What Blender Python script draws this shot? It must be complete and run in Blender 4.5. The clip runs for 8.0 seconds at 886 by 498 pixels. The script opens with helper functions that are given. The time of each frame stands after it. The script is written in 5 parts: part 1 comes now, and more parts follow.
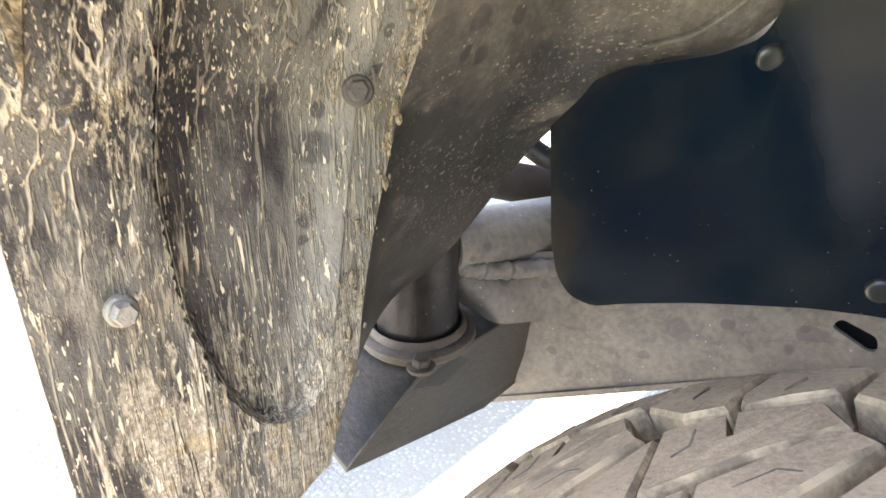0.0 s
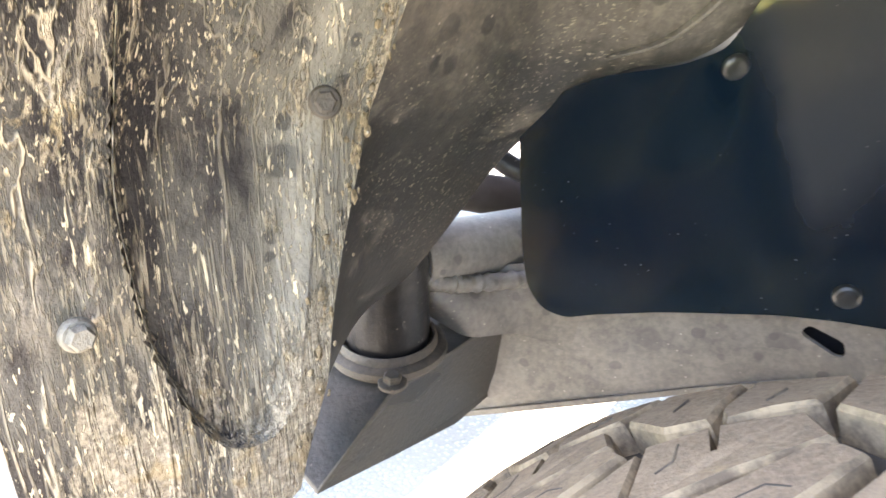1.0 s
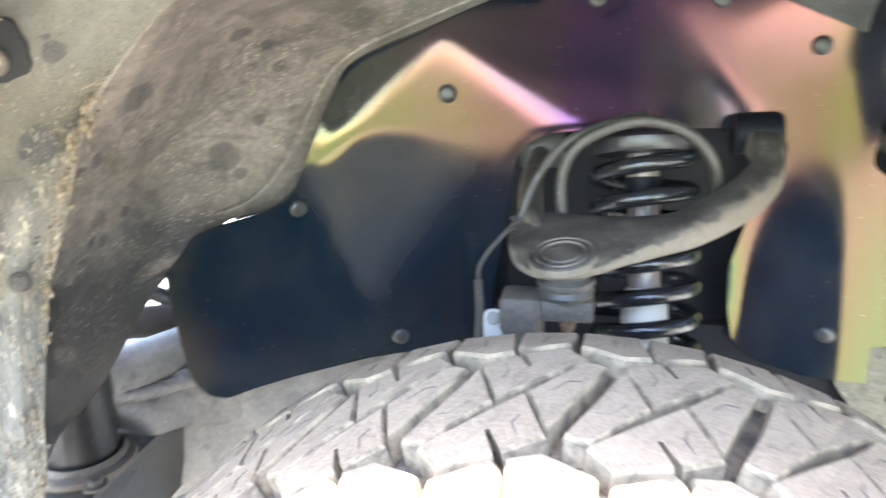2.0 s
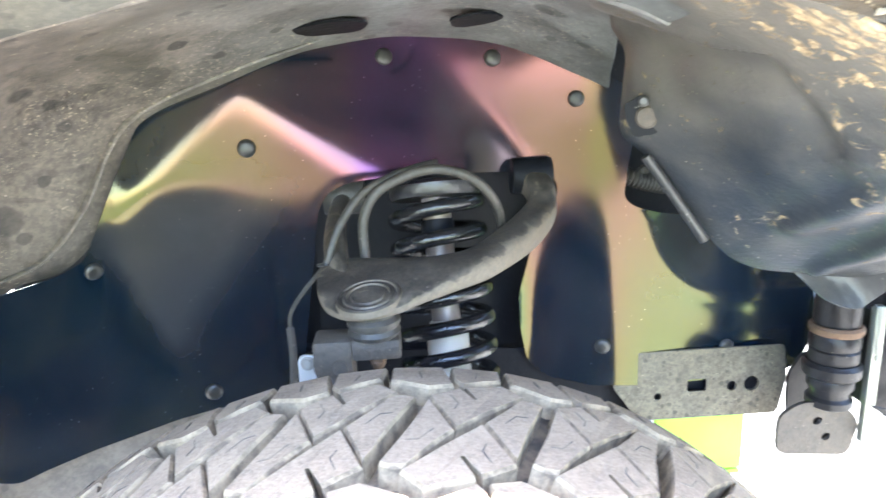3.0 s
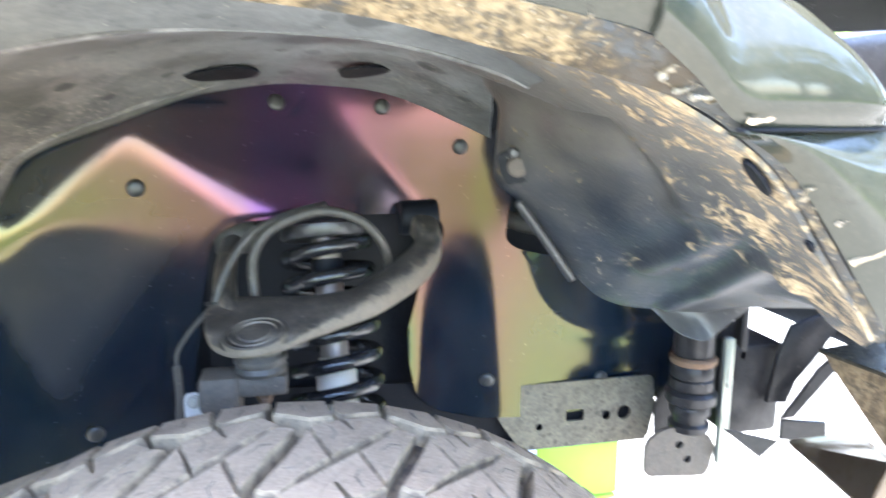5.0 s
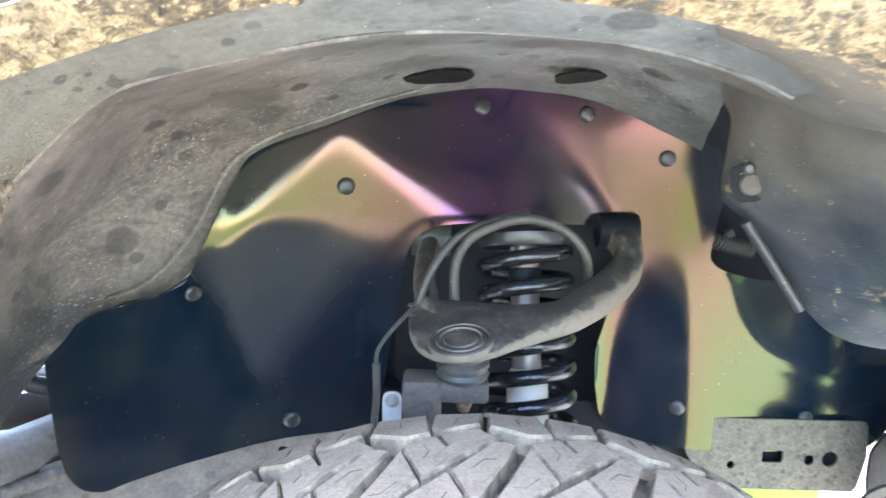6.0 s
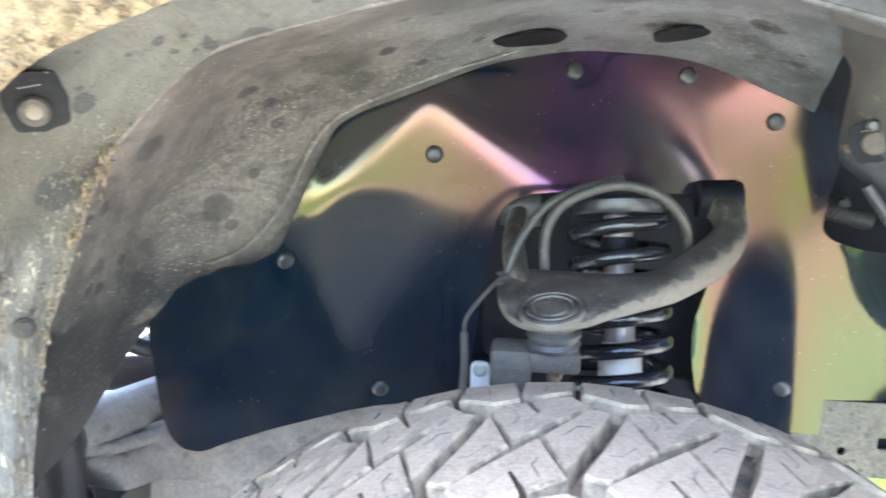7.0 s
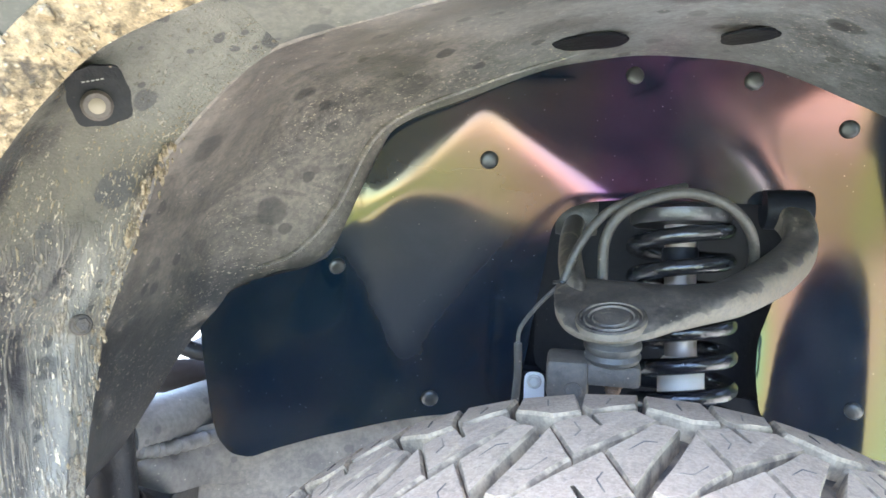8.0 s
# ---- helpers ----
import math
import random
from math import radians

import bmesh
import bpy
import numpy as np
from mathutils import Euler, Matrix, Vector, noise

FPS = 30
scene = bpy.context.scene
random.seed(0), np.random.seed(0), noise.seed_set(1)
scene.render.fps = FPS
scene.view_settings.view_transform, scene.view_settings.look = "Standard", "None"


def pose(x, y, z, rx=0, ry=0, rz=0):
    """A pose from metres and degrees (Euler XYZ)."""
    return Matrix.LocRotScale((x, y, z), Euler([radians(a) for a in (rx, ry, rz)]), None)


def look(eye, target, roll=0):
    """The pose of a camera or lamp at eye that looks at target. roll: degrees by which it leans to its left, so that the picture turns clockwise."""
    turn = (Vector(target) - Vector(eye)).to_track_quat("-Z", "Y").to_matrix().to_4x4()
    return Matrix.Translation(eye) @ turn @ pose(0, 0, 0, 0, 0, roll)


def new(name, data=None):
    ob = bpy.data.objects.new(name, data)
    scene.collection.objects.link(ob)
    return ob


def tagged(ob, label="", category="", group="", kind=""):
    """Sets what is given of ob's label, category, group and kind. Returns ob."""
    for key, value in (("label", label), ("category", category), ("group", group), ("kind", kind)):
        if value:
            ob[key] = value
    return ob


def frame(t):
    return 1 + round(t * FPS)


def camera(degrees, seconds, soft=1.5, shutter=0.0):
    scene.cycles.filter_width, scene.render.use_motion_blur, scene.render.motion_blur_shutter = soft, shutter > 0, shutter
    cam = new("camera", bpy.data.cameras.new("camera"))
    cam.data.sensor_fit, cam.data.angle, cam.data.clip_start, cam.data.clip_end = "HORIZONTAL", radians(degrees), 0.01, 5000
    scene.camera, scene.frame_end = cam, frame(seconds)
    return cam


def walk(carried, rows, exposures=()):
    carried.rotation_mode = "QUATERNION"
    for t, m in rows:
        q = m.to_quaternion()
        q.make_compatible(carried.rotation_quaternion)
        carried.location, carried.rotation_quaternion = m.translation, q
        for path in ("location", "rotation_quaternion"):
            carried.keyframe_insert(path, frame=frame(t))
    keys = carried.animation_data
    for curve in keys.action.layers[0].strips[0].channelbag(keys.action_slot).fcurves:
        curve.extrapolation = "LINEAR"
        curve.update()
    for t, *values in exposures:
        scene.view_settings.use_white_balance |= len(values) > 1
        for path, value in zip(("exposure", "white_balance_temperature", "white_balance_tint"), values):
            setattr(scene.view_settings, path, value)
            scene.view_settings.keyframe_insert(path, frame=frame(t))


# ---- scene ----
FOV = 64.42
cam = camera(FOV, 8.0, soft=1.5, shutter=0.5)
PATH = [
    (0, (-0.1434, -0.0336, 0.9777), (-0.7515, 0.6262, 0.5363), -0.10),
    (0.5, (-0.1527, -0.0201, 0.9686), (-0.7605, 0.6296, 0.5119), 0.32),
    (1, (-0.1515, -0.0289, 0.9745), (-0.7289, 0.6677, 0.5488), 0.25),
    (1.2, (-0.1385, -0.0566, 0.9901), (-0.6669, 0.6773, 0.5633), 1.39),
    (1.5, (-0.0673, -0.1330, 1.0368), (-0.4896, 0.7054, 0.6923), 1.06),
    (1.7, (-0.0264, -0.1792, 1.0746), (-0.3484, 0.7128, 0.7571), -0.33),
    (2, (0.0060, -0.2297, 1.0627), (-0.1953, 0.7057, 0.7721), -1.74),
    (2.2, (0.0037, -0.2431, 1.0664), (-0.1148, 0.7127, 0.7976), -2.83),
    (3.3, (0.0305, -0.2730, 1.0772), (0.1332, 0.6950, 0.8481), -2.46),
    (3.5, (0.0598, -0.2774, 1.0726), (0.1933, 0.6893, 0.8540), -3.87),
    (4, (0.1224, -0.2721, 1.0537), (0.3597, 0.6711, 0.8213), -3.06),
    (4.1, (0.1201, -0.2774, 1.0528), (0.3793, 0.6595, 0.8183), -2.89),
    (4.3, (0.1124, -0.2865, 1.0601), (0.3899, 0.6479, 0.8366), -2.67),
    (4.5, (0.0867, -0.2928, 1.0673), (0.3488, 0.6477, 0.8508), -2.25),
    (5, (0.0302, -0.3067, 1.0860), (0.2290, 0.6546, 0.8951), 0.04),
    (5.2, (0.0033, -0.3084, 1.0928), (0.1634, 0.6625, 0.9148), 0.35),
    (6.3, (-0.0376, -0.2659, 1.0766), (-0.0660, 0.7147, 0.8827), 2.24),
    (6.5, (-0.0315, -0.2646, 1.0702), (-0.0695, 0.7143, 0.8695), 2.37),
    (7, (-0.0402, -0.2651, 1.0672), (-0.1590, 0.7047, 0.8542), 0.58),
    (7.5, (-0.0614, -0.2607, 1.0603), (-0.2486, 0.7014, 0.8618), 0.44),
    (8, (-0.0516, -0.2525, 1.0553), (-0.2343, 0.7115, 0.8623), 0.79),
]
EXPO = [(0.0, 4.21, 7700.0, 16.0), (1.0, 4.46, 7500.0, 16.0), (1.5, 4.78, 7000.0, 15.0), (2.0, 4.80, 6550.0, 12.0), (3.5, 4.71, 6200.0, 12.0), (4.5, 4.36, 6300.0, 12.0), (5.0, 4.47, 6000.0, 13.0), (6.5, 4.69, 6050.0, 12.0), (8.0, 4.61, 6050.0, 11.0)]
walk(cam, [(t, look(eye, target, roll)) for t, eye, target, roll in PATH], EXPO)

# ---- daylight ----
SUN_EL, SUN_AZ = 79.0, 190.0  # degrees; azimuth clockwise from +y
world = bpy.data.worlds.new("daylight")
scene.world = world
world.use_nodes = True
wt = world.node_tree
sky = wt.nodes.new("ShaderNodeTexSky")
sky.sky_type = "NISHITA"
sky.sun_disc = False
sky.sun_elevation = radians(SUN_EL)
sky.sun_rotation = radians(SUN_AZ)
wt.links.new(sky.outputs[0], wt.nodes["Background"].inputs[0])
wt.nodes["Background"].inputs[1].default_value = 0.15
sun = new("sun", bpy.data.lights.new("sun", "SUN"))
sun.data.energy, sun.data.angle, sun.data.color = 3.0, radians(0.6), (1.0, 0.95, 0.87)
se, sa = radians(SUN_EL), radians(SUN_AZ)
sun_from = Vector((math.sin(sa) * math.cos(se), math.cos(sa) * math.cos(se), math.sin(se)))
sun.matrix_world = look(sun_from * 20, (0, 0, 0))


# ---- material kit ----
class Mat:
    """A small builder of node materials."""

    def __init__(self, name, rough=0.6, metal=0.0, color=(0.5, 0.5, 0.5)):
        self.m = bpy.data.materials.new(name)
        self.m.use_nodes = True
        self.t = self.m.node_tree
        self.b = self.t.nodes["Principled BSDF"]
        self.b.inputs["Roughness"].default_value = rough
        self.b.inputs["Metallic"].default_value = metal
        self.b.inputs["Base Color"].default_value = (*color, 1)
        self.pos = self.t.nodes.new("ShaderNodeTexCoord").outputs["Object"]

    def node(self, kind, **inputs):
        n = self.t.nodes.new(kind)
        for k, v in inputs.items():
            self.put(n.inputs[k.replace("_", " ")], v)
        return n

    def put(self, socket, v):
        if isinstance(v, bpy.types.NodeSocket):
            self.t.links.new(v, socket)
        elif isinstance(v, tuple) and len(v) == 3 and socket.type == "RGBA":
            socket.default_value = (*v, 1)
        else:
            socket.default_value = v

    def scaled(self, s):
        n = self.node("ShaderNodeMapping", Vector=self.pos)
        n.inputs["Scale"].default_value = s if isinstance(s, tuple) else (s, s, s)
        return n.outputs[0]

    def noise(self, scale, detail=4.0, rough=0.6, squash=None, twist=0.0):
        v = self.scaled(squash) if squash else self.pos
        n = self.node("ShaderNodeTexNoise", Vector=v, Scale=scale, Detail=detail, Roughness=rough, Distortion=twist)
        return n.outputs["Fac"]

    def cells(self, scale, squash=None):
        v = self.scaled(squash) if squash else self.pos
        n = self.node("ShaderNodeTexVoronoi", Vector=v, Scale=scale)
        return n.outputs["Distance"]

    def step(self, fac, lo, hi, a=0.0, b=1.0):
        n = self.node("ShaderNodeMapRange", Value=fac)
        n.interpolation_type = "SMOOTHSTEP"
        for k, v in (("From Min", lo), ("From Max", hi), ("To Min", a), ("To Max", b)):
            n.inputs[k].default_value = v
        return n.outputs[0]

    def math(self, op, a, b=0.0):
        n = self.t.nodes.new("ShaderNodeMath")
        n.operation = op
        self.put(n.inputs[0], a)
        self.put(n.inputs[1], b)
        return n.outputs[0]

    def mix(self, fac, a, b):
        n = self.t.nodes.new("ShaderNodeMix")
        n.data_type = "RGBA"
        self.put(n.inputs[0], fac)
        self.put(n.inputs[6], a)
        self.put(n.inputs[7], b)
        return n.outputs[2]

    def color(self, v):
        self.put(self.b.inputs["Base Color"], v)
        return self

    def rough(self, v):
        self.put(self.b.inputs["Roughness"], v)
        return self

    def bump(self, height, strength=0.4, dist=0.002):
        n = self.node("ShaderNodeBump", Strength=strength, Distance=dist, Height=height)
        old = self.b.inputs["Normal"]
        if old.is_linked:
            self.put(n.inputs["Normal"], old.links[0].from_socket)
        self.put(old, n.outputs[0])
        return self

    def random(self):
        return self.node("ShaderNodeObjectInfo").outputs["Random"]


def dusty(name, base, dust, amount, scale=9.0, rough=0.6, spots=0.0, fine=160.0, metal=0.0, relief=0.25, smear=0.0, thin=None, bare=None, cool=None):
    """A dark surface under a film of road dust, with darker drop marks."""
    m = Mat(name, rough, metal)
    film = m.step(m.noise(scale, 6, 0.7, twist=0.8), 0.36, 0.62)
    patch = m.step(m.noise(scale * 5, 5, 0.7, twist=0.4), 0.38, 0.62)
    grain = m.step(m.noise(fine, 3, 0.7), 0.38, 0.64)
    f = m.math("ADD", m.math("ADD", 0.22, m.math("MULTIPLY", film, 0.33)), m.math("ADD", m.math("MULTIPLY", patch, 0.18), m.math("MULTIPLY", grain, 0.26)))
    f = m.math("MULTIPLY", f, amount)
    if smear:  # wiped and splashed streaks through the dust
        streak = m.step(m.noise(17, 7, 0.72, squash=(0.5, 0.8, 1.3), twist=1.6), 0.44, 0.60)
        scratch = m.step(m.noise(120, 4, 0.7, squash=(0.25, 0.6, 1.2), twist=0.8), 0.57, 0.66)
        f = m.math("MULTIPLY", f, m.math("SUBTRACT", 1.14, m.math("ADD", m.math("MULTIPLY", streak, smear), m.math("MULTIPLY", scratch, smear * 0.6))))
    if thin:  # the dust thins out along x
        x = m.node("ShaderNodeSeparateXYZ", Vector=m.pos).outputs[0]
        x = m.math("ADD", x, m.math("MULTIPLY", m.math("SUBTRACT", m.noise(7, 4, 0.6), 0.5), 0.2))
        f = m.math("MULTIPLY", f, m.step(x, thin[0], thin[1], 1.0, thin[2]))
    if bare:  # darker low down, but for pale smears
        z = m.node("ShaderNodeSeparateXYZ", Vector=m.pos).outputs[2]
        z = m.math("ADD", z, m.math("MULTIPLY", m.math("SUBTRACT", m.noise(13, 5, 0.6, twist=0.8), 0.5), 0.22))
        pale_smear = m.step(m.noise(15, 6, 0.65, squash=(0.5, 0.5, 1.5), twist=1.2), 0.50, 0.62)
        f = m.math("MULTIPLY", f, m.math("MAXIMUM", m.step(z, bare[0], bare[1], bare[2], 1.0), m.math("MULTIPLY", pale_smear, 0.9)))
    if cool:  # greyer dust towards the front
        x = m.node("ShaderNodeSeparateXYZ", Vector=m.pos).outputs[0]
        x = m.math("ADD", x, m.math("MULTIPLY", m.math("SUBTRACT", m.noise(9, 4, 0.6), 0.5), 0.2))
        dust_c = m.mix(m.step(x, -0.26, 0.02), dust, cool)
    else:
        dust_c = dust
    c = m.mix(f, base, dust_c)
    if smear:  # fine tan spatter
        grit = m.math("MULTIPLY", m.step(m.noise(430, 3, 0.6, squash=(0.4, 0.6, 1.0), twist=0.4), 0.60, 0.66), m.step(m.noise(9, 4, 0.6), 0.46, 0.60))
        c = m.mix(m.math("MULTIPLY", grit, 0.6), c, (0.44, 0.37, 0.27))
    if spots:
        for k, (sc, size) in enumerate(((spots, 0.42), (spots * 2.3, 0.36))):
            warp = m.node("ShaderNodeVectorMath", Vector=m.pos)
            warp.operation = "ADD"
            wob = m.node("ShaderNodeTexNoise", Vector=m.pos, Scale=sc * 1.6, Detail=3.0)
            amp = m.node("ShaderNodeVectorMath", Vector=wob.outputs["Color"])
            amp.operation = "SCALE"
            amp.inputs["Scale"].default_value = 0.35 / sc
            m.t.links.new(amp.outputs[0], warp.inputs[1])
            v = m.node("ShaderNodeTexVoronoi", Vector=warp.outputs[0], Scale=sc)
            rnd = m.node("ShaderNodeSeparateColor", Color=v.outputs["Color"])
            lim = m.math("MULTIPLY", m.step(rnd.outputs[0], 0.35, 1.0), size)
            hit = m.step(m.math("SUBTRACT", lim, v.outputs["Distance"]), 0.0, 0.07)
            c = m.mix(m.math("MULTIPLY", hit, m.math("ADD", 0.30, m.math("MULTIPLY", rnd.outputs[1], 0.45))), c, tuple(v2 * 1.25 for v2 in base))
    speck = m.step(m.cells(fine * 0.6), 0.0, 0.13, 1.0, 0.0)
    speck = m.math("MULTIPLY", speck, m.step(m.noise(14, 3), 0.42, 0.55))
    c = m.mix(m.math("MULTIPLY", speck, 0.7), c, tuple(min(1, v * 2.4) for v in dust))
    m.color(c)
    m.rough(m.math("ADD", m.math("MULTIPLY", f, 0.35), rough - 0.12))
    m.bump(m.noise(fine * 1.3, 4, 0.7), relief, 0.0015)
    m.bump(m.noise(scale * 4, 4, 0.6), 0.25, 0.004)
    return m.m


def muddy(name, base, mud, lo, hi, squash, scale=1.0, wet=0.3, film=0.16, pale=(0.66, 0.60, 0.48), thin=None):
    """Dried mud splashed in streaks over dark plastic."""
    m = Mat(name, 0.7)
    big = m.noise(9 * scale, 4, 0.6)
    streak = m.noise(150 * scale, 8, 0.75, squash=squash, twist=0.9)
    blob = m.noise(70 * scale, 6, 0.7, squash=tuple(min(1.0, 2.2 * v) for v in squash))
    f = m.math("ADD", m.math("MULTIPLY", streak, 0.5), m.math("ADD", m.math("MULTIPLY", blob, 0.3), m.math("MULTIPLY", big, 0.3)))
    if thin:  # less mud towards the front
        f = m.math("SUBTRACT", f, m.step(m.node("ShaderNodeSeparateXYZ", Vector=m.pos).outputs[0], thin[0], thin[1], 0.0, thin[2]))
    cover = m.step(f, lo, hi)
    tone = m.mix(m.step(m.noise(140, 5, 0.75), 0.35, 0.65), tuple(v * 0.42 for v in mud), mud)
    under = m.mix(m.step(m.noise(11, 4), 0.42, 0.6), base, (film, film, film * 0.95))
    drop = m.step(m.cells(34 * scale), 0.16, 0.24)
    under = m.mix(m.math("MULTIPLY", m.math("SUBTRACT", 1.0, drop), 0.6), under, base)
    c = m.mix(cover, under, tone)
    fleck = m.step(m.cells(210 * scale, tuple(min(1.0, 1.7 * v) for v in squash)), 0.0, 0.3, 1.0, 0.0)
    fleck = m.math("MULTIPLY", fleck, m.step(m.noise(26 * scale, 3, squash=squash), 0.40, 0.48))
    c = m.mix(m.math("MULTIPLY", fleck, 0.9), c, pale)
    m.b.inputs["Specular IOR Level"].default_value = 0.25
    m.color(c)
    m.rough(m.step(cover, 0.0, 1.0, wet, 0.85))
    m.bump(m.math("ADD", cover, m.math("ADD", fleck, m.noise(160, 4, 0.7))), 0.7, 0.004)
    return m.m


PLASTIC = dusty("dusty_black_plastic", (0.024, 0.023, 0.022), (0.30, 0.25, 0.205), 0.58, 6.0, 0.48, 15.0, smear=0.42, bare=(0.84, 0.96, 0.15), cool=(0.32, 0.33, 0.32))
BAND_M = dusty("pale_dusty_plastic", (0.030, 0.031, 0.030), (0.28, 0.262, 0.208), 0.50, 5.0, 0.5, 22.0, thin=(0.12, 0.24, 0.5), cool=(0.30, 0.315, 0.305))
BAND_M.node_tree.nodes["Principled BSDF"].inputs["Specular IOR Level"].default_value = 0.35
PLASTIC.node_tree.nodes["Principled BSDF"].inputs["Specular IOR Level"].default_value = 0.35
PLASTIC_DARK = dusty("dark_plastic", (0.018, 0.019, 0.022), (0.15, 0.14, 0.12), 0.2, 9.0, 0.45, 0.0, 150.0)
def streaked(name, dens, grey):
    """Plastic hosed with mud: a grey film with round drop marks, tan crust, long wavy streaks, fine runs and pale flecks."""
    m = Mat(name, 0.5)
    add, mul, sub, top = (lambda p, q: m.math("ADD", p, q)), (lambda p, q: m.math("MULTIPLY", p, q)), (lambda p, q: m.math("SUBTRACT", p, q)), (lambda p, q: m.math("MAXIMUM", p, q))
    xyz = m.node("ShaderNodeSeparateXYZ", Vector=m.pos)
    y, z = xyz.outputs[1], xyz.outputs[2]
    wob = mul(sub(m.noise(16, 5, 0.65, squash=(1, 1, 0.35)), 0.5), 0.12)
    yy, zz = add(y, wob), add(z, mul(wob, 1.4))
    rim = sub(sub(0.241, mul(top(sub(0.92, z), 0.0), 0.28)), add(y, mul(wob, 0.4)))  # way in from the crease
    rim = mul(m.step(rim, 0.004, 0.026, 1.0, 0.0), m.step(z, 0.98, 1.06, 1.0, 0.35))
    low = mul(m.step(zz, 0.735, 0.80, 1.0, 0.0), m.step(yy, 0.052, 0.075))
    strip = mul(m.step(yy, 0.052, 0.080), m.step(y, 0.104, 0.114, 1.0, 0.0))
    high, upper = m.step(zz, 0.92, 0.99), m.step(zz, 1.02, 1.08)
    d = add(dens, add(mul(low, 0.085), add(mul(rim, 0.085), mul(mul(strip, sub(1.0, high)), 0.05))))
    d = sub(d, mul(mul(high, sub(1.0, rim)), 0.075))
    # grey film, smooth on the inner half and high up, broken elsewhere
    patch = m.step(m.noise(26, 6, 0.65, squash=(1, 1, 0.4), twist=0.2), 0.43, 0.60)
    film = top(mul(patch, 0.55), top(high, m.step(add(yy, mul(sub(0.80, z), 0.18)), 0.135, 0.168)))
    wet = mul(mul(m.step(yy, 0.118, 0.145, 1.0, 0.0), m.step(m.noise(20, 4, 0.6, squash=(1, 1, 0.5)), 0.36, 0.46)), mul(m.step(zz, 0.90, 0.95), m.step(zz, 1.03, 1.05, 1.0, 0.0)))
    seam = mul(rim, mul(m.step(zz, 0.955, 0.975), m.step(zz, 1.005, 1.02, 1.0, 0.0)))
    film = mul(film, sub(1.0, mul(top(wet, seam), 0.9)))
    shade = m.step(m.noise(40, 5, 0.7, squash=(1, 1, 0.5)), 0.3, 0.7, 0.66, 1.0)
    under = m.mix(mul(mul(film, shade), grey), (0.024, 0.0215, 0.0225), m.mix(high, (0.185, 0.173, 0.146), m.mix(upper, (0.118, 0.109, 0.082), (0.155, 0.148, 0.12))))
    bend = m.node("ShaderNodeVectorMath", Vector=m.pos)
    bend.operation = "ADD"
    sway = m.node("ShaderNodeVectorMath", Vector=m.node("ShaderNodeTexNoise", Vector=m.pos, Scale=45.0, Detail=3.0).outputs["Color"])
    sway.operation = "SCALE"
    sway.inputs["Scale"].default_value = 0.012
    m.t.links.new(sway.outputs[0], bend.inputs[1])
    for scale, size in ((24.0, 0.42), (60.0, 0.34)):
        v = m.node("ShaderNodeTexVoronoi", Vector=bend.outputs[0], Scale=scale)
        rnd = m.node("ShaderNodeSeparateColor", Color=v.outputs["Color"])
        drop = m.step(sub(mul(m.step(rnd.outputs[0], 0.40, 1.0), size), v.outputs["Distance"]), 0.0, 0.05)
        under = m.mix(mul(drop, 0.8), under, (0.050, 0.049, 0.046))
    # fine vertical runs
    runs = m.step(add(m.noise(430, 4, 0.6, squash=(1, 1, 0.06), twist=0.2), mul(d, 0.8)), 0.535, 0.60)
    runs = mul(runs, m.step(m.noise(38, 4, 0.6, squash=(1, 1, 0.35)), 0.38, 0.56))
    c = m.mix(mul(runs, sub(0.62, mul(upper, 0.42))), under, m.mix(high, (0.31, 0.265, 0.195), (0.36, 0.275, 0.15)))
    # long wavy streaks on the outer strip
    wave = m.math("ABSOLUTE", sub(m.noise(62, 3, 0.5, squash=(1, 1, 0.07), twist=0.1), 0.5))
    wave = mul(m.step(wave, 0.008, 0.032, 1.0, 0.0), m.step(m.noise(60, 3, 0.6, squash=(1, 1, 0.25)), 0.45, 0.55))
    wave = mul(mul(wave, m.step(yy, 0.10, 0.135, 1.0, 0.3)), sub(1.0, high))
    pale = mul(m.step(yy, 0.07, 0.11, 1.0, 0.0), m.step(m.noise(48, 6, 0.7, squash=(1, 1, 0.22), twist=0.3), 0.53, 0.62))
    c = m.mix(mul(mul(pale, m.step(zz, 0.78, 0.86)), 0.75), c, (0.33, 0.29, 0.24))
    c = m.mix(mul(wave, 0.85), c, (0.42, 0.36, 0.27))
    # crust
    crust = add(mul(m.noise(140, 7, 0.72, squash=(1, 1, 0.22), twist=0.6), 0.62), mul(m.noise(26, 4, 0.6, squash=(1, 1, 0.45)), 0.38))
    crust = m.step(sub(add(crust, d), mul(sub(high, mul(seam, 2.0)), 0.04)), 0.565, 0.61)
    tone = m.mix(m.step(m.noise(210, 5, 0.75), 0.34, 0.66), (0.16, 0.13, 0.097), (0.40, 0.345, 0.26))
    tone = m.mix(mul(m.step(m.noise(30, 3), 0.54, 0.64), 0.4), tone, (0.36, 0.255, 0.11))
    c = m.mix(mul(crust, 0.9), c, tone)
    # pale flecks, most of them drawn out downwards
    flecks = m.step(m.noise(540, 2, 0.5, squash=(1, 1, 0.30), twist=0.3), 0.625, 0.675)
    flecks = top(flecks, m.step(m.noise(270, 3, 0.55, squash=(1, 1, 0.13), twist=0.3), 0.63, 0.67))
    flecks = mul(flecks, m.step(add(m.noise(40, 4, 0.6, squash=(1, 1, 0.25)), mul(d, 1.2)), 0.36, 0.50))
    m.color(m.mix(mul(flecks, sub(sub(0.85, mul(high, 0.35)), mul(upper, 0.3))), c, (0.60, 0.515, 0.375)))
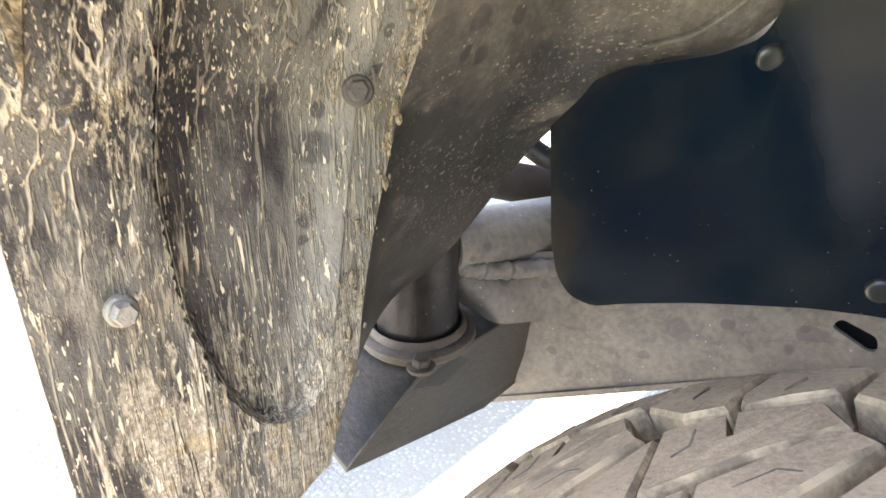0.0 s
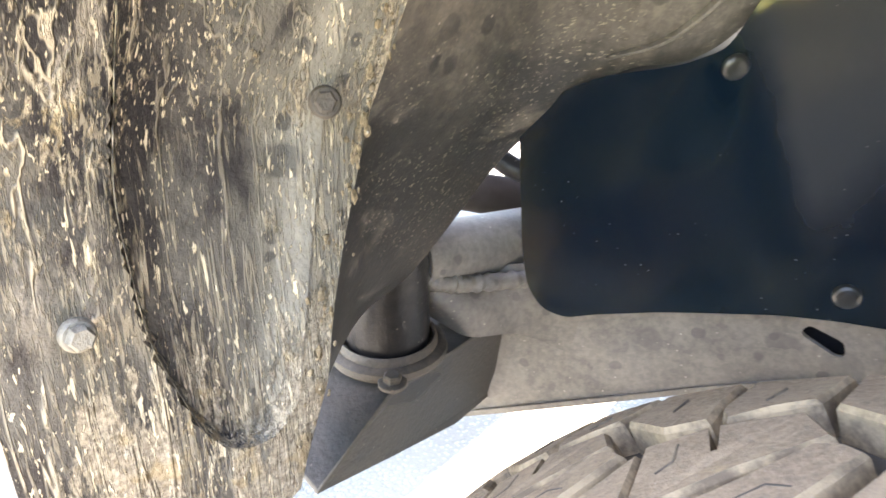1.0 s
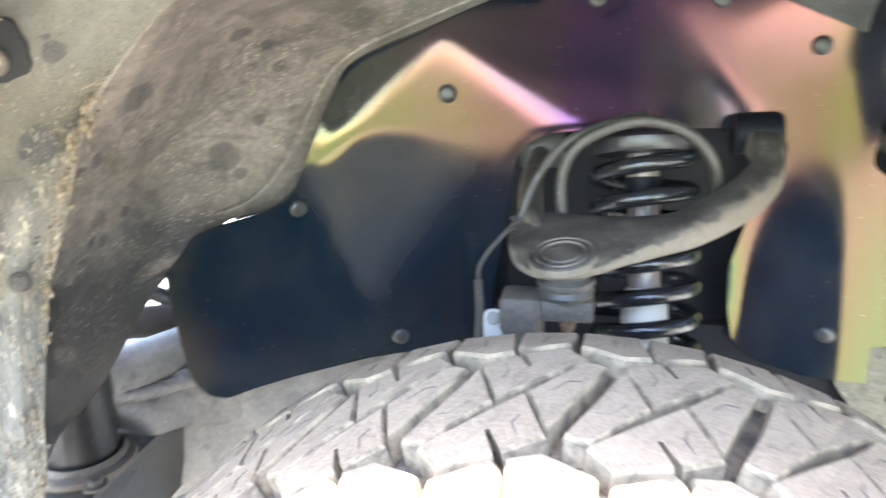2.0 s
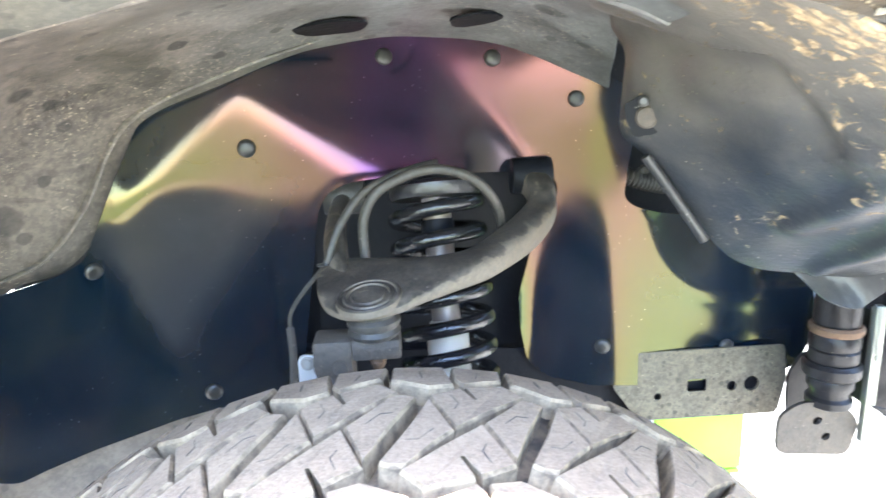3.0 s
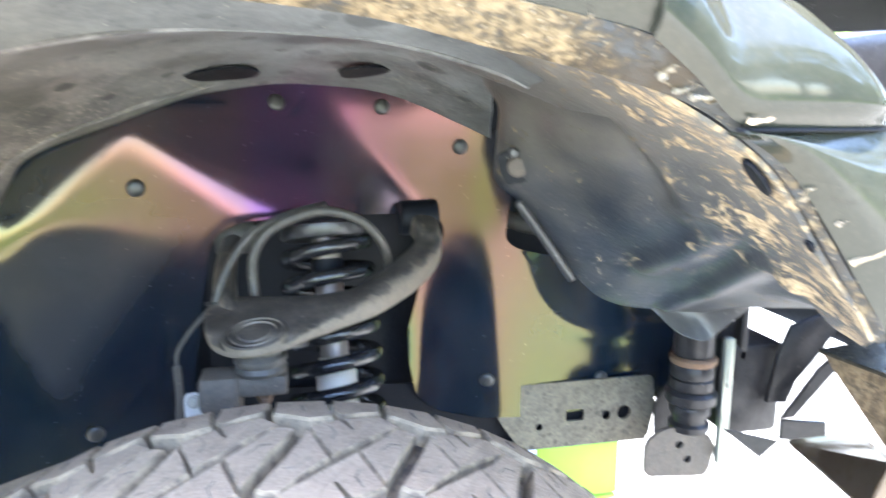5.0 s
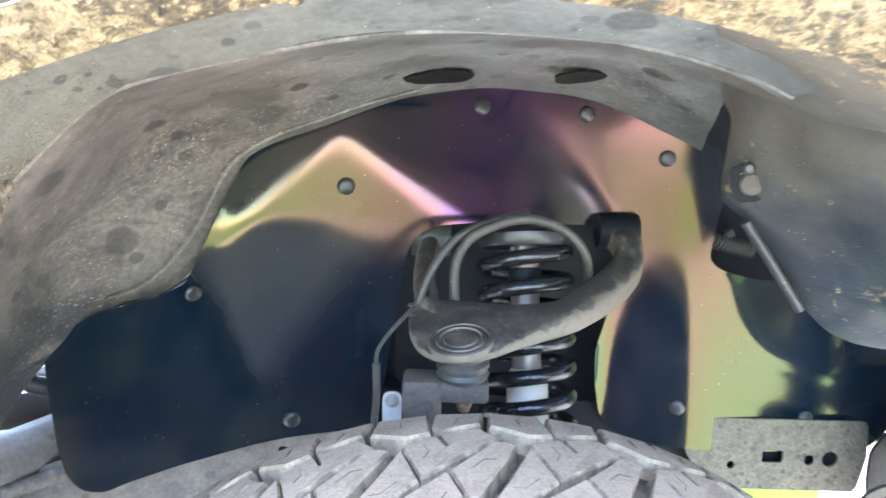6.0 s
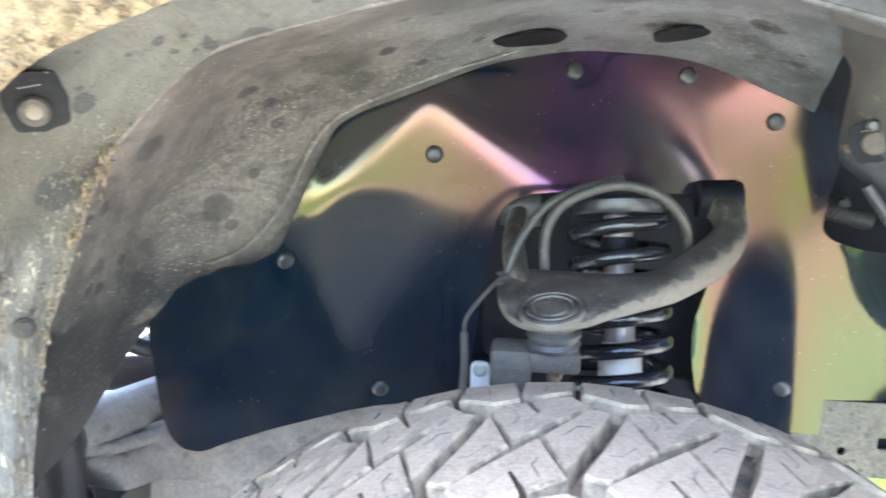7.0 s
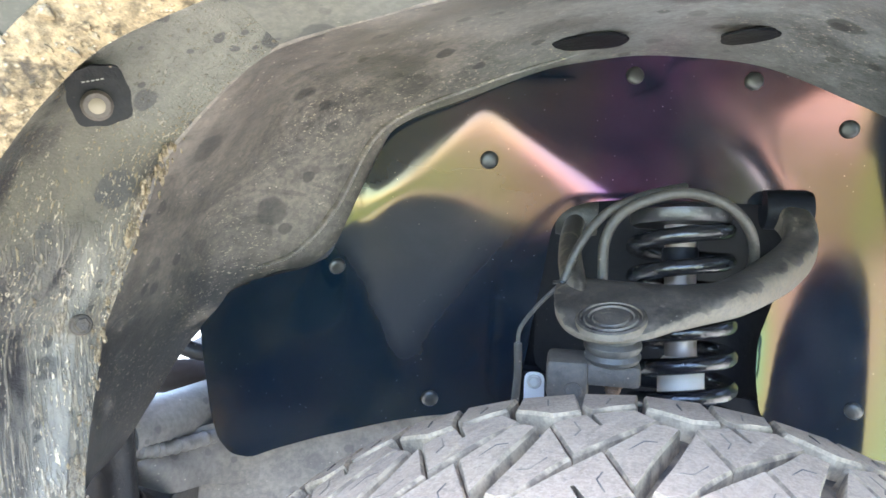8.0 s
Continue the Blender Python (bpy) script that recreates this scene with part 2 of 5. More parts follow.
    m.b.inputs["Specular IOR Level"].default_value = 0.3
    m.rough(m.step(add(crust, runs), 0.0, 1.0, 0.42, 0.85))
    m.bump(add(mul(crust, 1.4), add(add(add(flecks, wave), mul(runs, 0.6)), mul(m.noise(220, 4, 0.7), 0.5))), 0.75, 0.0035)
    return m.m


MUD_REAR = streaked("mud_streaks", 0.0, 1.0)
MUD_POCKET = streaked("mud_runs", -0.02, 0.95)


def splashed(name):
    """Dark moulded plastic, spattered with tan mud that thickens towards the outer edge."""
    m = Mat(name, 0.45)
    y = m.node("ShaderNodeSeparateXYZ", Vector=m.pos).outputs[1]
    edge = m.step(m.math("ADD", y, m.math("MULTIPLY", m.math("SUBTRACT", m.noise(14, 5, 0.7), 0.5), 0.16)), 0.24, 0.05)
    film = m.step(m.noise(9, 5, 0.65, twist=0.6), 0.4, 0.7)
    z = m.node("ShaderNodeSeparateXYZ", Vector=m.pos).outputs[2]
    # paler tone above z 0.99, with a ragged edge
    upper_tone = m.step(m.math("ADD", z, m.math("MULTIPLY", m.math("SUBTRACT", m.noise(16, 5, 0.7), 0.5), 0.12)), 0.99, 1.09)
    under = m.mix(m.math("ADD", m.math("MULTIPLY", film, 0.26), m.math("ADD", m.math("MULTIPLY", upper_tone, 0.4), m.math("MULTIPLY", edge, 0.3))), (0.016, 0.019, 0.025), (0.15, 0.135, 0.11))
    f = m.math("ADD", m.math("MULTIPLY", m.noise(75, 7, 0.75, squash=(1.0, 0.6, 1.0), twist=0.6), 0.6), m.math("MULTIPLY", m.noise(24, 5, 0.7), 0.4))
    cover = m.step(m.math("ADD", f, m.math("MULTIPLY", edge, 0.12)), 0.572, 0.62)
    tone = m.mix(m.step(m.noise(150, 5, 0.75), 0.35, 0.65), (0.17, 0.125, 0.07), (0.42, 0.32, 0.19))
    c = m.mix(cover, under, tone)
    fleck = m.math("MULTIPLY", m.step(m.cells(130), 0.0, 0.16, 1.0, 0.0), m.step(m.math("ADD", m.noise(18, 3), m.math("MULTIPLY", edge, 0.14)), 0.56, 0.62))
    m.color(m.mix(m.math("MULTIPLY", fleck, 0.8), c, (0.5, 0.41, 0.28)))
    m.rough(m.step(m.math("ADD", cover, edge), 0.0, 1.0, 0.36, 0.8))
    m.bump(m.math("ADD", cover, m.math("ADD", fleck, m.math("MULTIPLY", m.noise(180, 4, 0.7), 0.4))), 0.6, 0.003)
    return m.m


SPLASHED = splashed("mud_spattered_plastic")
MUD_DRY = muddy("dried_splash", (0.14, 0.105, 0.06), (0.32, 0.25, 0.16), 0.4, 0.5, (1.0, 1.0, 1.0))
MUD_END = muddy("mud_coated_steel", (0.05, 0.036, 0.022), (0.24, 0.165, 0.09), 0.40, 0.58, (0.5, 0.5, 0.9), 1.0, 0.6, 0.07, (0.32, 0.25, 0.15))
MUD_LIP = muddy("mud_crust", (0.045, 0.034, 0.022), (0.20, 0.148, 0.083), 0.46, 0.565, (0.5, 0.7, 0.7), 1.0, 0.7, 0.05, (0.37, 0.295, 0.19), thin=(0.12, 0.27, 0.085))
FRAME_M = dusty("dusty_frame_paint", (0.052, 0.048, 0.044), (0.255, 0.225, 0.19), 0.7, 8.0, 0.55, 20.0)
RUSTY = dusty("speckled_frame_steel", (0.022, 0.021, 0.016), (0.24, 0.21, 0.14), 0.68, 40.0, 0.7, 110.0, 220.0, 0.0, 0.6)
am = Mat("mud_rimmed_arm_paint", 0.6)
up = am.node("ShaderNodeSeparateXYZ", Vector=am.node("ShaderNodeNewGeometry").outputs["Normal"]).outputs["Z"]
film = am.step(am.noise(22, 5, 0.7, twist=0.6), 0.40, 0.64)
grain = am.step(am.noise(170, 4, 0.75), 0.35, 0.66)
dust = am.math("ADD", am.math("MULTIPLY", film, 0.30), am.math("MULTIPLY", grain, 0.22))
c = am.mix(dust, (0.017, 0.014, 0.012), (0.17, 0.14, 0.11))
rim = am.math("ADD", am.math("SUBTRACT", 0.62, up), am.math("MULTIPLY", am.math("SUBTRACT", am.noise(34, 4, 0.6, twist=0.5), 0.5), 3.4))
mud = am.math("MULTIPLY", am.step(rim, 0.0, 0.22), am.math("ADD", 0.5, am.math("MULTIPLY", grain, 0.3)))
c = am.mix(mud, c, (0.15, 0.122, 0.09))
speck = am.math("MULTIPLY", am.step(am.cells(130), 0.0, 0.12, 1.0, 0.0), am.step(am.noise(16, 3), 0.45, 0.58))
am.color(am.mix(am.math("MULTIPLY", speck, 0.75), c, (0.45, 0.40, 0.33)))
am.rough(am.math("ADD", am.math("MULTIPLY", dust, 0.5), 0.5))
am.bump(am.noise(200, 4, 0.7), 0.4, 0.0015)
am.bump(am.noise(60, 4, 0.6), 0.25, 0.003)
ARM_M = am.m
KNUCKLE_M = dusty("cast_iron", (0.024, 0.021, 0.018), (0.17, 0.135, 0.10), 0.46, 25.0, 0.7, 0.0, 200.0, 0.0, 0.7)
RUBBER = dusty("black_rubber", (0.014, 0.014, 0.014), (0.17, 0.145, 0.115), 0.32, 26.0, 0.6)
SPRING_M = dusty("gloss_black_spring", (0.008, 0.008, 0.01), (0.14, 0.13, 0.11), 0.03, 30.0, 0.24)
POWDER = dusty("black_powder_coat", (0.015, 0.015, 0.018), (0.15, 0.14, 0.12), 0.12, 20.0, 0.4)
# near-black base puts the interior's shade into the colour
DARK_IN = dusty("shade_black_steel", (0.005, 0.006, 0.009), (0.03, 0.028, 0.026), 0.2, 12.0, 0.6)


def plain(name, color, rough, metal=0.0, grain=80.0, vary=0.25, relief=0.15):
    m = Mat(name, rough, metal)
    m.color(m.mix(m.noise(grain, 5, 0.65), tuple(v * (1 - vary) for v in color), color))
    m.rough(m.step(m.noise(grain * 0.4, 3), 0.3, 0.7, max(0.02, rough - 0.08), rough + 0.08))
    m.bump(m.noise(grain * 3, 3), relief, 0.001)
    return m.m


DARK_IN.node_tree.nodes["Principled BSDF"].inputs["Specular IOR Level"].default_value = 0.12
BLACK_M = dusty("satin_black_steel", (0.007, 0.007, 0.009), (0.12, 0.105, 0.085), 0.12, 20.0, 0.45)
BLACK_M.node_tree.nodes["Principled BSDF"].inputs["Specular IOR Level"].default_value = 0.25
BUMPER_TOP = dusty("spray_spotted_black_steel", (0.008, 0.008, 0.008), (0.22, 0.18, 0.12), 0.22, 30.0, 0.32, 0.0, 140.0)
BUMPER_TOP.node_tree.nodes["Principled BSDF"].inputs["Specular IOR Level"].default_value = 0.06
BROWN_M = plain("brown_pipe", (0.013, 0.008, 0.007), 0.9, 0.0, 60)
SHOCK_M = plain("bright_shock_body", (0.62, 0.54, 0.43), 0.6, 0.0, 40, 0.12)
ROD_M = plain("shock_sleeve", (0.30, 0.24, 0.20), 0.45, 0.3, 60)
MUD_BOLT = dusty("dust_caked_zinc", (0.15, 0.145, 0.13), (0.27, 0.235, 0.175), 0.6, 60.0, 0.5, 0.0, 260.0, 0.25, 0.6)
BOLT_M = plain("zinc_bolt", (0.42, 0.40, 0.36), 0.38, 0.8, 120)
POD_M = dusty("spattered_lamp_pod", (0.005, 0.0055, 0.007), (0.16, 0.13, 0.09), 0.06, 30.0, 0.62, 0.0, 190.0)
POD_M.node_tree.nodes["Principled BSDF"].inputs["Specular IOR Level"].default_value = 0.15
TAN_M = plain("dust_caked_lens", (0.20, 0.165, 0.11), 0.6, 0.0, 90, 0.4)
RUST_M = plain("rusty_nut", (0.20, 0.12, 0.07), 0.75, 0.3, 200, 0.6, 0.6)
TAG_M = plain("bare_bracket", (0.72, 0.72, 0.70), 0.35, 0.5, 60, 0.15)
PIN_M = plain("plastic_push_pin", (0.024, 0.024, 0.023), 0.36, 0.0, 120)
LENS_M = plain("cream_lens", (0.50, 0.47, 0.37), 0.35, 0.0, 90, 0.15)
PIN_GREY = plain("grey_clip_plastic", (0.22, 0.21, 0.18), 0.5, 0.0, 120)
LIME = plain("lime_green_paint", (0.30, 0.62, 0.03), 0.5, 0.0, 30, 0.15)
ZINC = plain("zinc_strip", (0.40, 0.42, 0.36), 0.35, 0.7, 60)

# gloss black splash shield with a faint oil-film tint
sm = Mat("gloss_black_coated_sheet", 0.16)
haze = sm.step(sm.noise(7, 5, 0.65, twist=0.5), 0.42, 0.66)
speck = sm.math("MULTIPLY", sm.step(sm.cells(120), 0.0, 0.08, 1.0, 0.0), sm.step(sm.noise(11, 3), 0.47, 0.56))
sx = sm.node("ShaderNodeSeparateXYZ", Vector=sm.pos)
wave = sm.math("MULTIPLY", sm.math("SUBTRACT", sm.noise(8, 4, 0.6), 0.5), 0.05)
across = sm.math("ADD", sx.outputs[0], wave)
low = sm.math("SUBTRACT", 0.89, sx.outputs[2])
# pale funnel below the rear pin: a fold's reflection painted into the colour
painted_reflection = sm.math("MULTIPLY", sm.step(sm.math("SUBTRACT", across, sm.math("MULTIPLY", low, 0.45)), -0.322, -0.292), sm.step(sm.math("ADD", across, sm.math("MULTIPLY", low, 0.70)), -0.195, -0.110, 1.0, 0.0))
painted_reflection = sm.math("MULTIPLY", painted_reflection, sm.math("MULTIPLY", sm.step(sx.outputs[2], 0.66, 0.80), sm.step(sx.outputs[2], 0.92, 1.0, 1.0, 0.0)))
grime_and_reflection = sm.mix(sm.math("MULTIPLY", haze, 0.35), (0.0025, 0.0072, 0.0145), (0.024, 0.030, 0.037))
grime_and_reflection = sm.mix(sm.math("MULTIPLY", painted_reflection, 0.3), grime_and_reflection, (0.085, 0.080, 0.078))
sm.color(sm.mix(sm.math("MULTIPLY", speck, 0.8), grime_and_reflection, (0.5, 0.47, 0.42)))
sm.rough(sm.math("ADD", sm.step(haze, 0.0, 1.0, 0.12, 0.16), sm.math("MULTIPLY", speck, 0.4)))
sm.b.inputs["IOR"].default_value = 1.64
# film thickness is set along x to place the reflections' hues, thickest over the dish
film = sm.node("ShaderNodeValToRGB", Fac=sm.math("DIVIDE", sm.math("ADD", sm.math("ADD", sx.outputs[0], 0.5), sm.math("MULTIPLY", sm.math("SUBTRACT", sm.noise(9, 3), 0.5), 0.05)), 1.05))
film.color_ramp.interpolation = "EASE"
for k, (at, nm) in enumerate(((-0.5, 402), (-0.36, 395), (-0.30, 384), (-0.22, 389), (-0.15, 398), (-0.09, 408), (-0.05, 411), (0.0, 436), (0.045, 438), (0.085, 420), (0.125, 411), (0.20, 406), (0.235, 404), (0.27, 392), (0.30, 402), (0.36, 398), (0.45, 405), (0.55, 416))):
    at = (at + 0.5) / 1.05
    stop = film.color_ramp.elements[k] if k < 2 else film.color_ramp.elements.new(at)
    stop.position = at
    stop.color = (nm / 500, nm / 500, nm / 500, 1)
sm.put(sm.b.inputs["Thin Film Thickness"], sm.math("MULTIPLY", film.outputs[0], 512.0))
sm.b.inputs["Thin Film IOR"].default_value = 1.475
sm.bump(sm.noise(260, 3), 0.04, 0.0006)
SHIELD_M = sm.m

tm = Mat("dusty_tyre_rubber", 0.85)
shift = tm.node("ShaderNodeVectorMath", Vector=tm.pos)
shift.operation = "ADD"
spread = tm.math("MULTIPLY", tm.random(), 7.0)
tm.t.links.new(spread, shift.inputs[1])
tm.pos = shift.outputs[0]
f1 = tm.step(tm.noise(30, 6, 0.7), 0.3, 0.72)
c1 = tm.mix(f1, (0.155, 0.112, 0.074), (0.26, 0.195, 0.13))
c1 = tm.mix(tm.math("MULTIPLY", tm.step(tm.noise(330, 4, 0.8), 0.36, 0.66), 0.55), c1, (0.37, 0.285, 0.195))
c1 = tm.mix(tm.math("MULTIPLY", tm.step(tm.noise(210, 5, 0.8), 0.54, 0.66), 0.5), c1, (0.085, 0.065, 0.05))
c1 = tm.mix(tm.math("MULTIPLY", tm.step(tm.noise(16, 6, 0.75, twist=1.0), 0.58, 0.72), 0.7), c1, (0.42, 0.31, 0.18))
c1 = tm.mix(tm.math("MULTIPLY", tm.step(tm.cells(140), 0.0, 0.1, 1.0, 0.0), 0.5), c1, (0.46, 0.40, 0.32))
tm.color(tm.mix(tm.math("MULTIPLY", tm.random(), 0.22), c1, (0.20, 0.15, 0.11)))
tm.bump(tm.noise(330, 5, 0.8), 0.6, 0.002)
TYRE_M = tm.m
fk = Mat("dusty_block_flank", 0.9)
fk.color(fk.mix(fk.step(fk.noise(60, 6, 0.7), 0.35, 0.65), (0.10, 0.075, 0.05), (0.30, 0.23, 0.145)))
fk.bump(fk.noise(200, 4, 0.7), 0.4, 0.0015)
FLANK_M = fk.m
gm2 = Mat("tyre_groove_rubber", 0.9)
gm2.color(gm2.mix(gm2.step(gm2.noise(40, 5), 0.4, 0.7), (0.04, 0.036, 0.032), (0.17, 0.135, 0.095)))
gm2.bump(gm2.noise(150, 4), 0.4, 0.002)
GROOVE_M = gm2.m

pm = Mat("dark_green_grey_car_paint", 0.22)
dust = pm.step(pm.noise(10, 5, 0.65), 0.42, 0.8)
spots = pm.math("MULTIPLY", pm.step(pm.noise(190, 4, 0.7, squash=(0.5, 1.0, 1.0), twist=0.6), 0.56, 0.63), pm.step(pm.noise(13, 3), 0.47, 0.6))
grit = pm.step(pm.noise(260, 4, 0.75), 0.48, 0.66)
film = pm.math("ADD", pm.math("MULTIPLY", dust, 0.10), pm.math("MULTIPLY", grit, 0.05))
c = pm.mix(film, (0.023, 0.025, 0.019), (0.16, 0.135, 0.10))
pm.color(pm.mix(pm.math("MULTIPLY", spots, 0.55), c, (0.008, 0.009, 0.008)))
pm.rough(pm.math("ADD", pm.step(dust, 0.0, 1.0, 0.06, 0.22), pm.math("MULTIPLY", spots, 0.25)))
pm.b.inputs["IOR"].default_value = 1.42
pm.bump(pm.noise(120, 3), 0.04, 0.001)
pm.b.inputs["Specular Tint"].default_value = (1.0, 0.92, 0.80, 1)
PAINT_M = pm.m
# tan base carries the ground's warm reflection as well as a brown dust film
bm_ = Mat("reflection_tinted_bumper_steel", 0.3, 0.0)
d2 = bm_.step(bm_.noise(14, 6, 0.7, twist=0.5), 0.45, 0.72)
bm_.color(bm_.mix(bm_.math("MULTIPLY", d2, 0.75), (0.098, 0.060, 0.029), (0.215, 0.142, 0.072)))
bm_.rough(bm_.step(d2, 0, 1, 0.34, 0.75))
bm_.b.inputs["IOR"].default_value = 1.45
bm_.bump(bm_.noise(160, 3), 0.1, 0.001)
BUMPER_M = bm_.m

dm = Mat("old_asphalt", 0.9)
st = dm.cells(95)
c = dm.mix(dm.noise(180, 4, 0.7), (0.17, 0.163, 0.142), (0.36, 0.343, 0.30))
c = dm.mix(dm.step(st, 0.05, 0.5), (0.44, 0.42, 0.37), c)
c = dm.mix(dm.math("MULTIPLY", dm.step(dm.noise(1.2, 4), 0.4, 0.65), 0.4), c, (0.33, 0.315, 0.275))
dm.color(c)
dm.bump(dm.math("ADD", st, dm.noise(220, 3)), 0.7, 0.006)
DRIVE_M = dm.m
gm = Mat("mown_grass", 0.8)
gm.color(gm.mix(gm.noise(60, 5, 0.7), (0.06, 0.10, 0.02), (0.20, 0.25, 0.06)))
gm.bump(gm.noise(120, 4), 0.8, 0.02)
GRASS_M = gm.m
WHITE_M = plain("white_garage_paint", (0.8, 0.8, 0.78), 0.5, 0.0, 3, 0.06)
SIDING_M = plain("pale_green_siding", (0.45, 0.58, 0.16), 0.6, 0.0, 4, 0.1)
GLASS_M = plain("dark_window_glass", (0.03, 0.035, 0.035), 0.08, 0.0, 3, 0.3, 0.0)
ROOF_M = plain("roof_shingle", (0.12, 0.11, 0.10), 0.85, 0.0, 20, 0.4)
bk = Mat("tree_bark", 0.9)
bk.color(bk.mix(bk.step(bk.noise(30, 6, 0.7, squash=(1, 1, 0.10)), 0.42, 0.58), (0.06, 0.045, 0.035), (0.3, 0.25, 0.2)))
bk.bump(bk.noise(18, 6, 0.7, squash=(1, 1, 0.12)), 1.0, 0.03)
BARK_M = bk.m
lm = Mat("tree_leaf", 0.6)
lm.color(lm.mix(lm.noise(3, 3), (0.04, 0.09, 0.012), (0.11, 0.17, 0.03)))
LEAF_M = lm.m


# ---- building kit ----
from mathutils.geometry import delaunay_2d_cdt

def part(name, bm, material, parent=None, label="", smooth=True, at=None):
    """Links a bmesh as one mesh object, under a thing or a part if one is given."""
    me = bpy.data.meshes.new(name)
    bmesh.ops.recalc_face_normals(bm, faces=bm.faces)
    for f in bm.faces:
        f.smooth = smooth
    bm.to_mesh(me)
    bm.free()
    if smooth:
        me.set_sharp_from_angle(angle=radians(38))
    me.materials.append(material)
    ob = new(name, me)
    if at is not None:
        ob.matrix_basis = at
    if parent is not None:
        ob.parent = parent
        ob.matrix_parent_inverse = BASES[parent.name].inverted() if parent.name in BASES else Matrix.Identity(4)
    if label:
        ob["label"] = label
    return ob


BASES = {}


def thing(name, at, label, category, group=""):
    """An empty at a thing's base that parents its parts."""
    ob = new(name)
    ob.empty_display_size = 0.02
    ob.location = at
    BASES[ob.name] = Matrix.Translation(at)
    return tagged(ob, label, category, group)


def box(cx, cy, cz, sx, sy, sz, bevel=0.002, turn=None, seg=2):
    bm = bmesh.new()
    bmesh.ops.create_cube(bm, size=1, matrix=Matrix.Diagonal((sx, sy, sz, 1)))
    if bevel:
        bmesh.ops.bevel(bm, geom=bm.edges[:], offset=min(bevel, 0.45 * min(sx, sy, sz)), segments=seg, profile=0.5, affect="EDGES")
    m = Matrix.Translation((cx, cy, cz)) @ (turn if turn is not None else Matrix.Identity(4))
    bmesh.ops.transform(bm, matrix=m, verts=bm.verts)
    return bm


def join(*bms):
    out = bmesh.new()
    for b in bms:
        me = bpy.data.meshes.new("tmp")
        b.to_mesh(me)
        b.free()
        out.from_mesh(me)
        bpy.data.meshes.remove(me)
    return out


def frame_to(p0, p1):
    """A turn that lays the local z axis from p0 to p1, at p0."""
    d = Vector(p1) - Vector(p0)
    return Matrix.Translation(p0) @ d.to_track_quat("Z", "Y").to_matrix().to_4x4()


def lathe(profile, p0, p1, seg=32, close=True):
    """Turns (radius, height) pairs round the axis from p0 to p1."""
    bm = bmesh.new()
    m = frame_to(p0, p1)
    rings = []
    for r, h in profile:
        rings.append([bm.verts.new(m @ Vector((r * math.cos(a), r * math.sin(a), h))) for a in (2 * math.pi * k / seg for k in range(seg))])
    for a, b in zip(rings, rings[1:]):
        for k in range(seg):
            bm.faces.new((a[k], a[(k + 1) % seg], b[(k + 1) % seg], b[k]))
    if close:
        bm.faces.new(rings[0])
        bm.faces.new(rings[-1])
    return bm


def spline(points, n=8):
    """A smooth Catmull-Rom line through the points."""
    p = [np.array(tuple(q), float) for q in points]
    p = [2 * p[0] - p[1], *p, 2 * p[-1] - p[-2]]
    out = []
    for k in range(1, len(p) - 2):
        a, b, c, d = p[k - 1 : k + 3]
        for j in range(n):
            t = j / n
            out.append(0.5 * (2 * b + (c - a) * t + (2 * a - 5 * b + 4 * c - d) * t * t + (3 * b - a - 3 * c + d) * t**3))
    out.append(p[-2])
    return out


def tube(points, radius, seg=12, n=8, flat=1.0):
    """A round bar along a smooth line; radius may be a list along the points."""
    line = spline(points, n)
    if isinstance(radius, (list, tuple)):
        rr = np.interp(np.linspace(0, 1, len(line)), np.linspace(0, 1, len(radius)), radius)
    else:
        rr = [radius] * len(line)
    bm = bmesh.new()
    rings, side = [], None
    for k, p in enumerate(line):
        d = Vector(tuple(line[min(k + 1, len(line) - 1)] - line[max(k - 1, 0)])).normalized()
        if side is None:
            side = d.orthogonal().normalized()
        side = (side - d * side.dot(d)).normalized()
        up = d.cross(side)
        rings.append([bm.verts.new(Vector(tuple(p)) + float(rr[k]) * (math.cos(a) * side + flat * math.sin(a) * up)) for a in (2 * math.pi * j / seg for j in range(seg))])
    for a, b in zip(rings, rings[1:]):
        for j in range(seg):
            bm.faces.new((a[j], a[(j + 1) % seg], b[(j + 1) % seg], b[j]))
    bm.faces.new(rings[0])
    bm.faces.new(rings[-1])
    return bm


def inside(poly, x, y):
    hit = False
    for (x0, y0), (x1, y1) in zip(poly, poly[1:] + poly[:1]):
        if (y0 > y) != (y1 > y) and x < (x1 - x0) * (y - y0) / (y1 - y0) + x0:
            hit = not hit
    return hit


def rounded(poly, r=0.012, n=4):
    """A polygon with its corners rounded off."""
    out = []
    for k, p in enumerate(poly):
        a, b, c = (np.array(poly[(k + j) % len(poly)], float) for j in (-1, 0, 1))
        u, v = a - b, c - b
        ra = min(r, 0.45 * np.linalg.norm(u), 0.45 * np.linalg.norm(v))
        s, e = b + u / np.linalg.norm(u) * ra, b + v / np.linalg.norm(v) * ra
        for j in range(n + 1):
            t = j / n
            out.append(tuple((1 - t) ** 2 * s + 2 * t * (1 - t) * b + t * t * e))
    return out


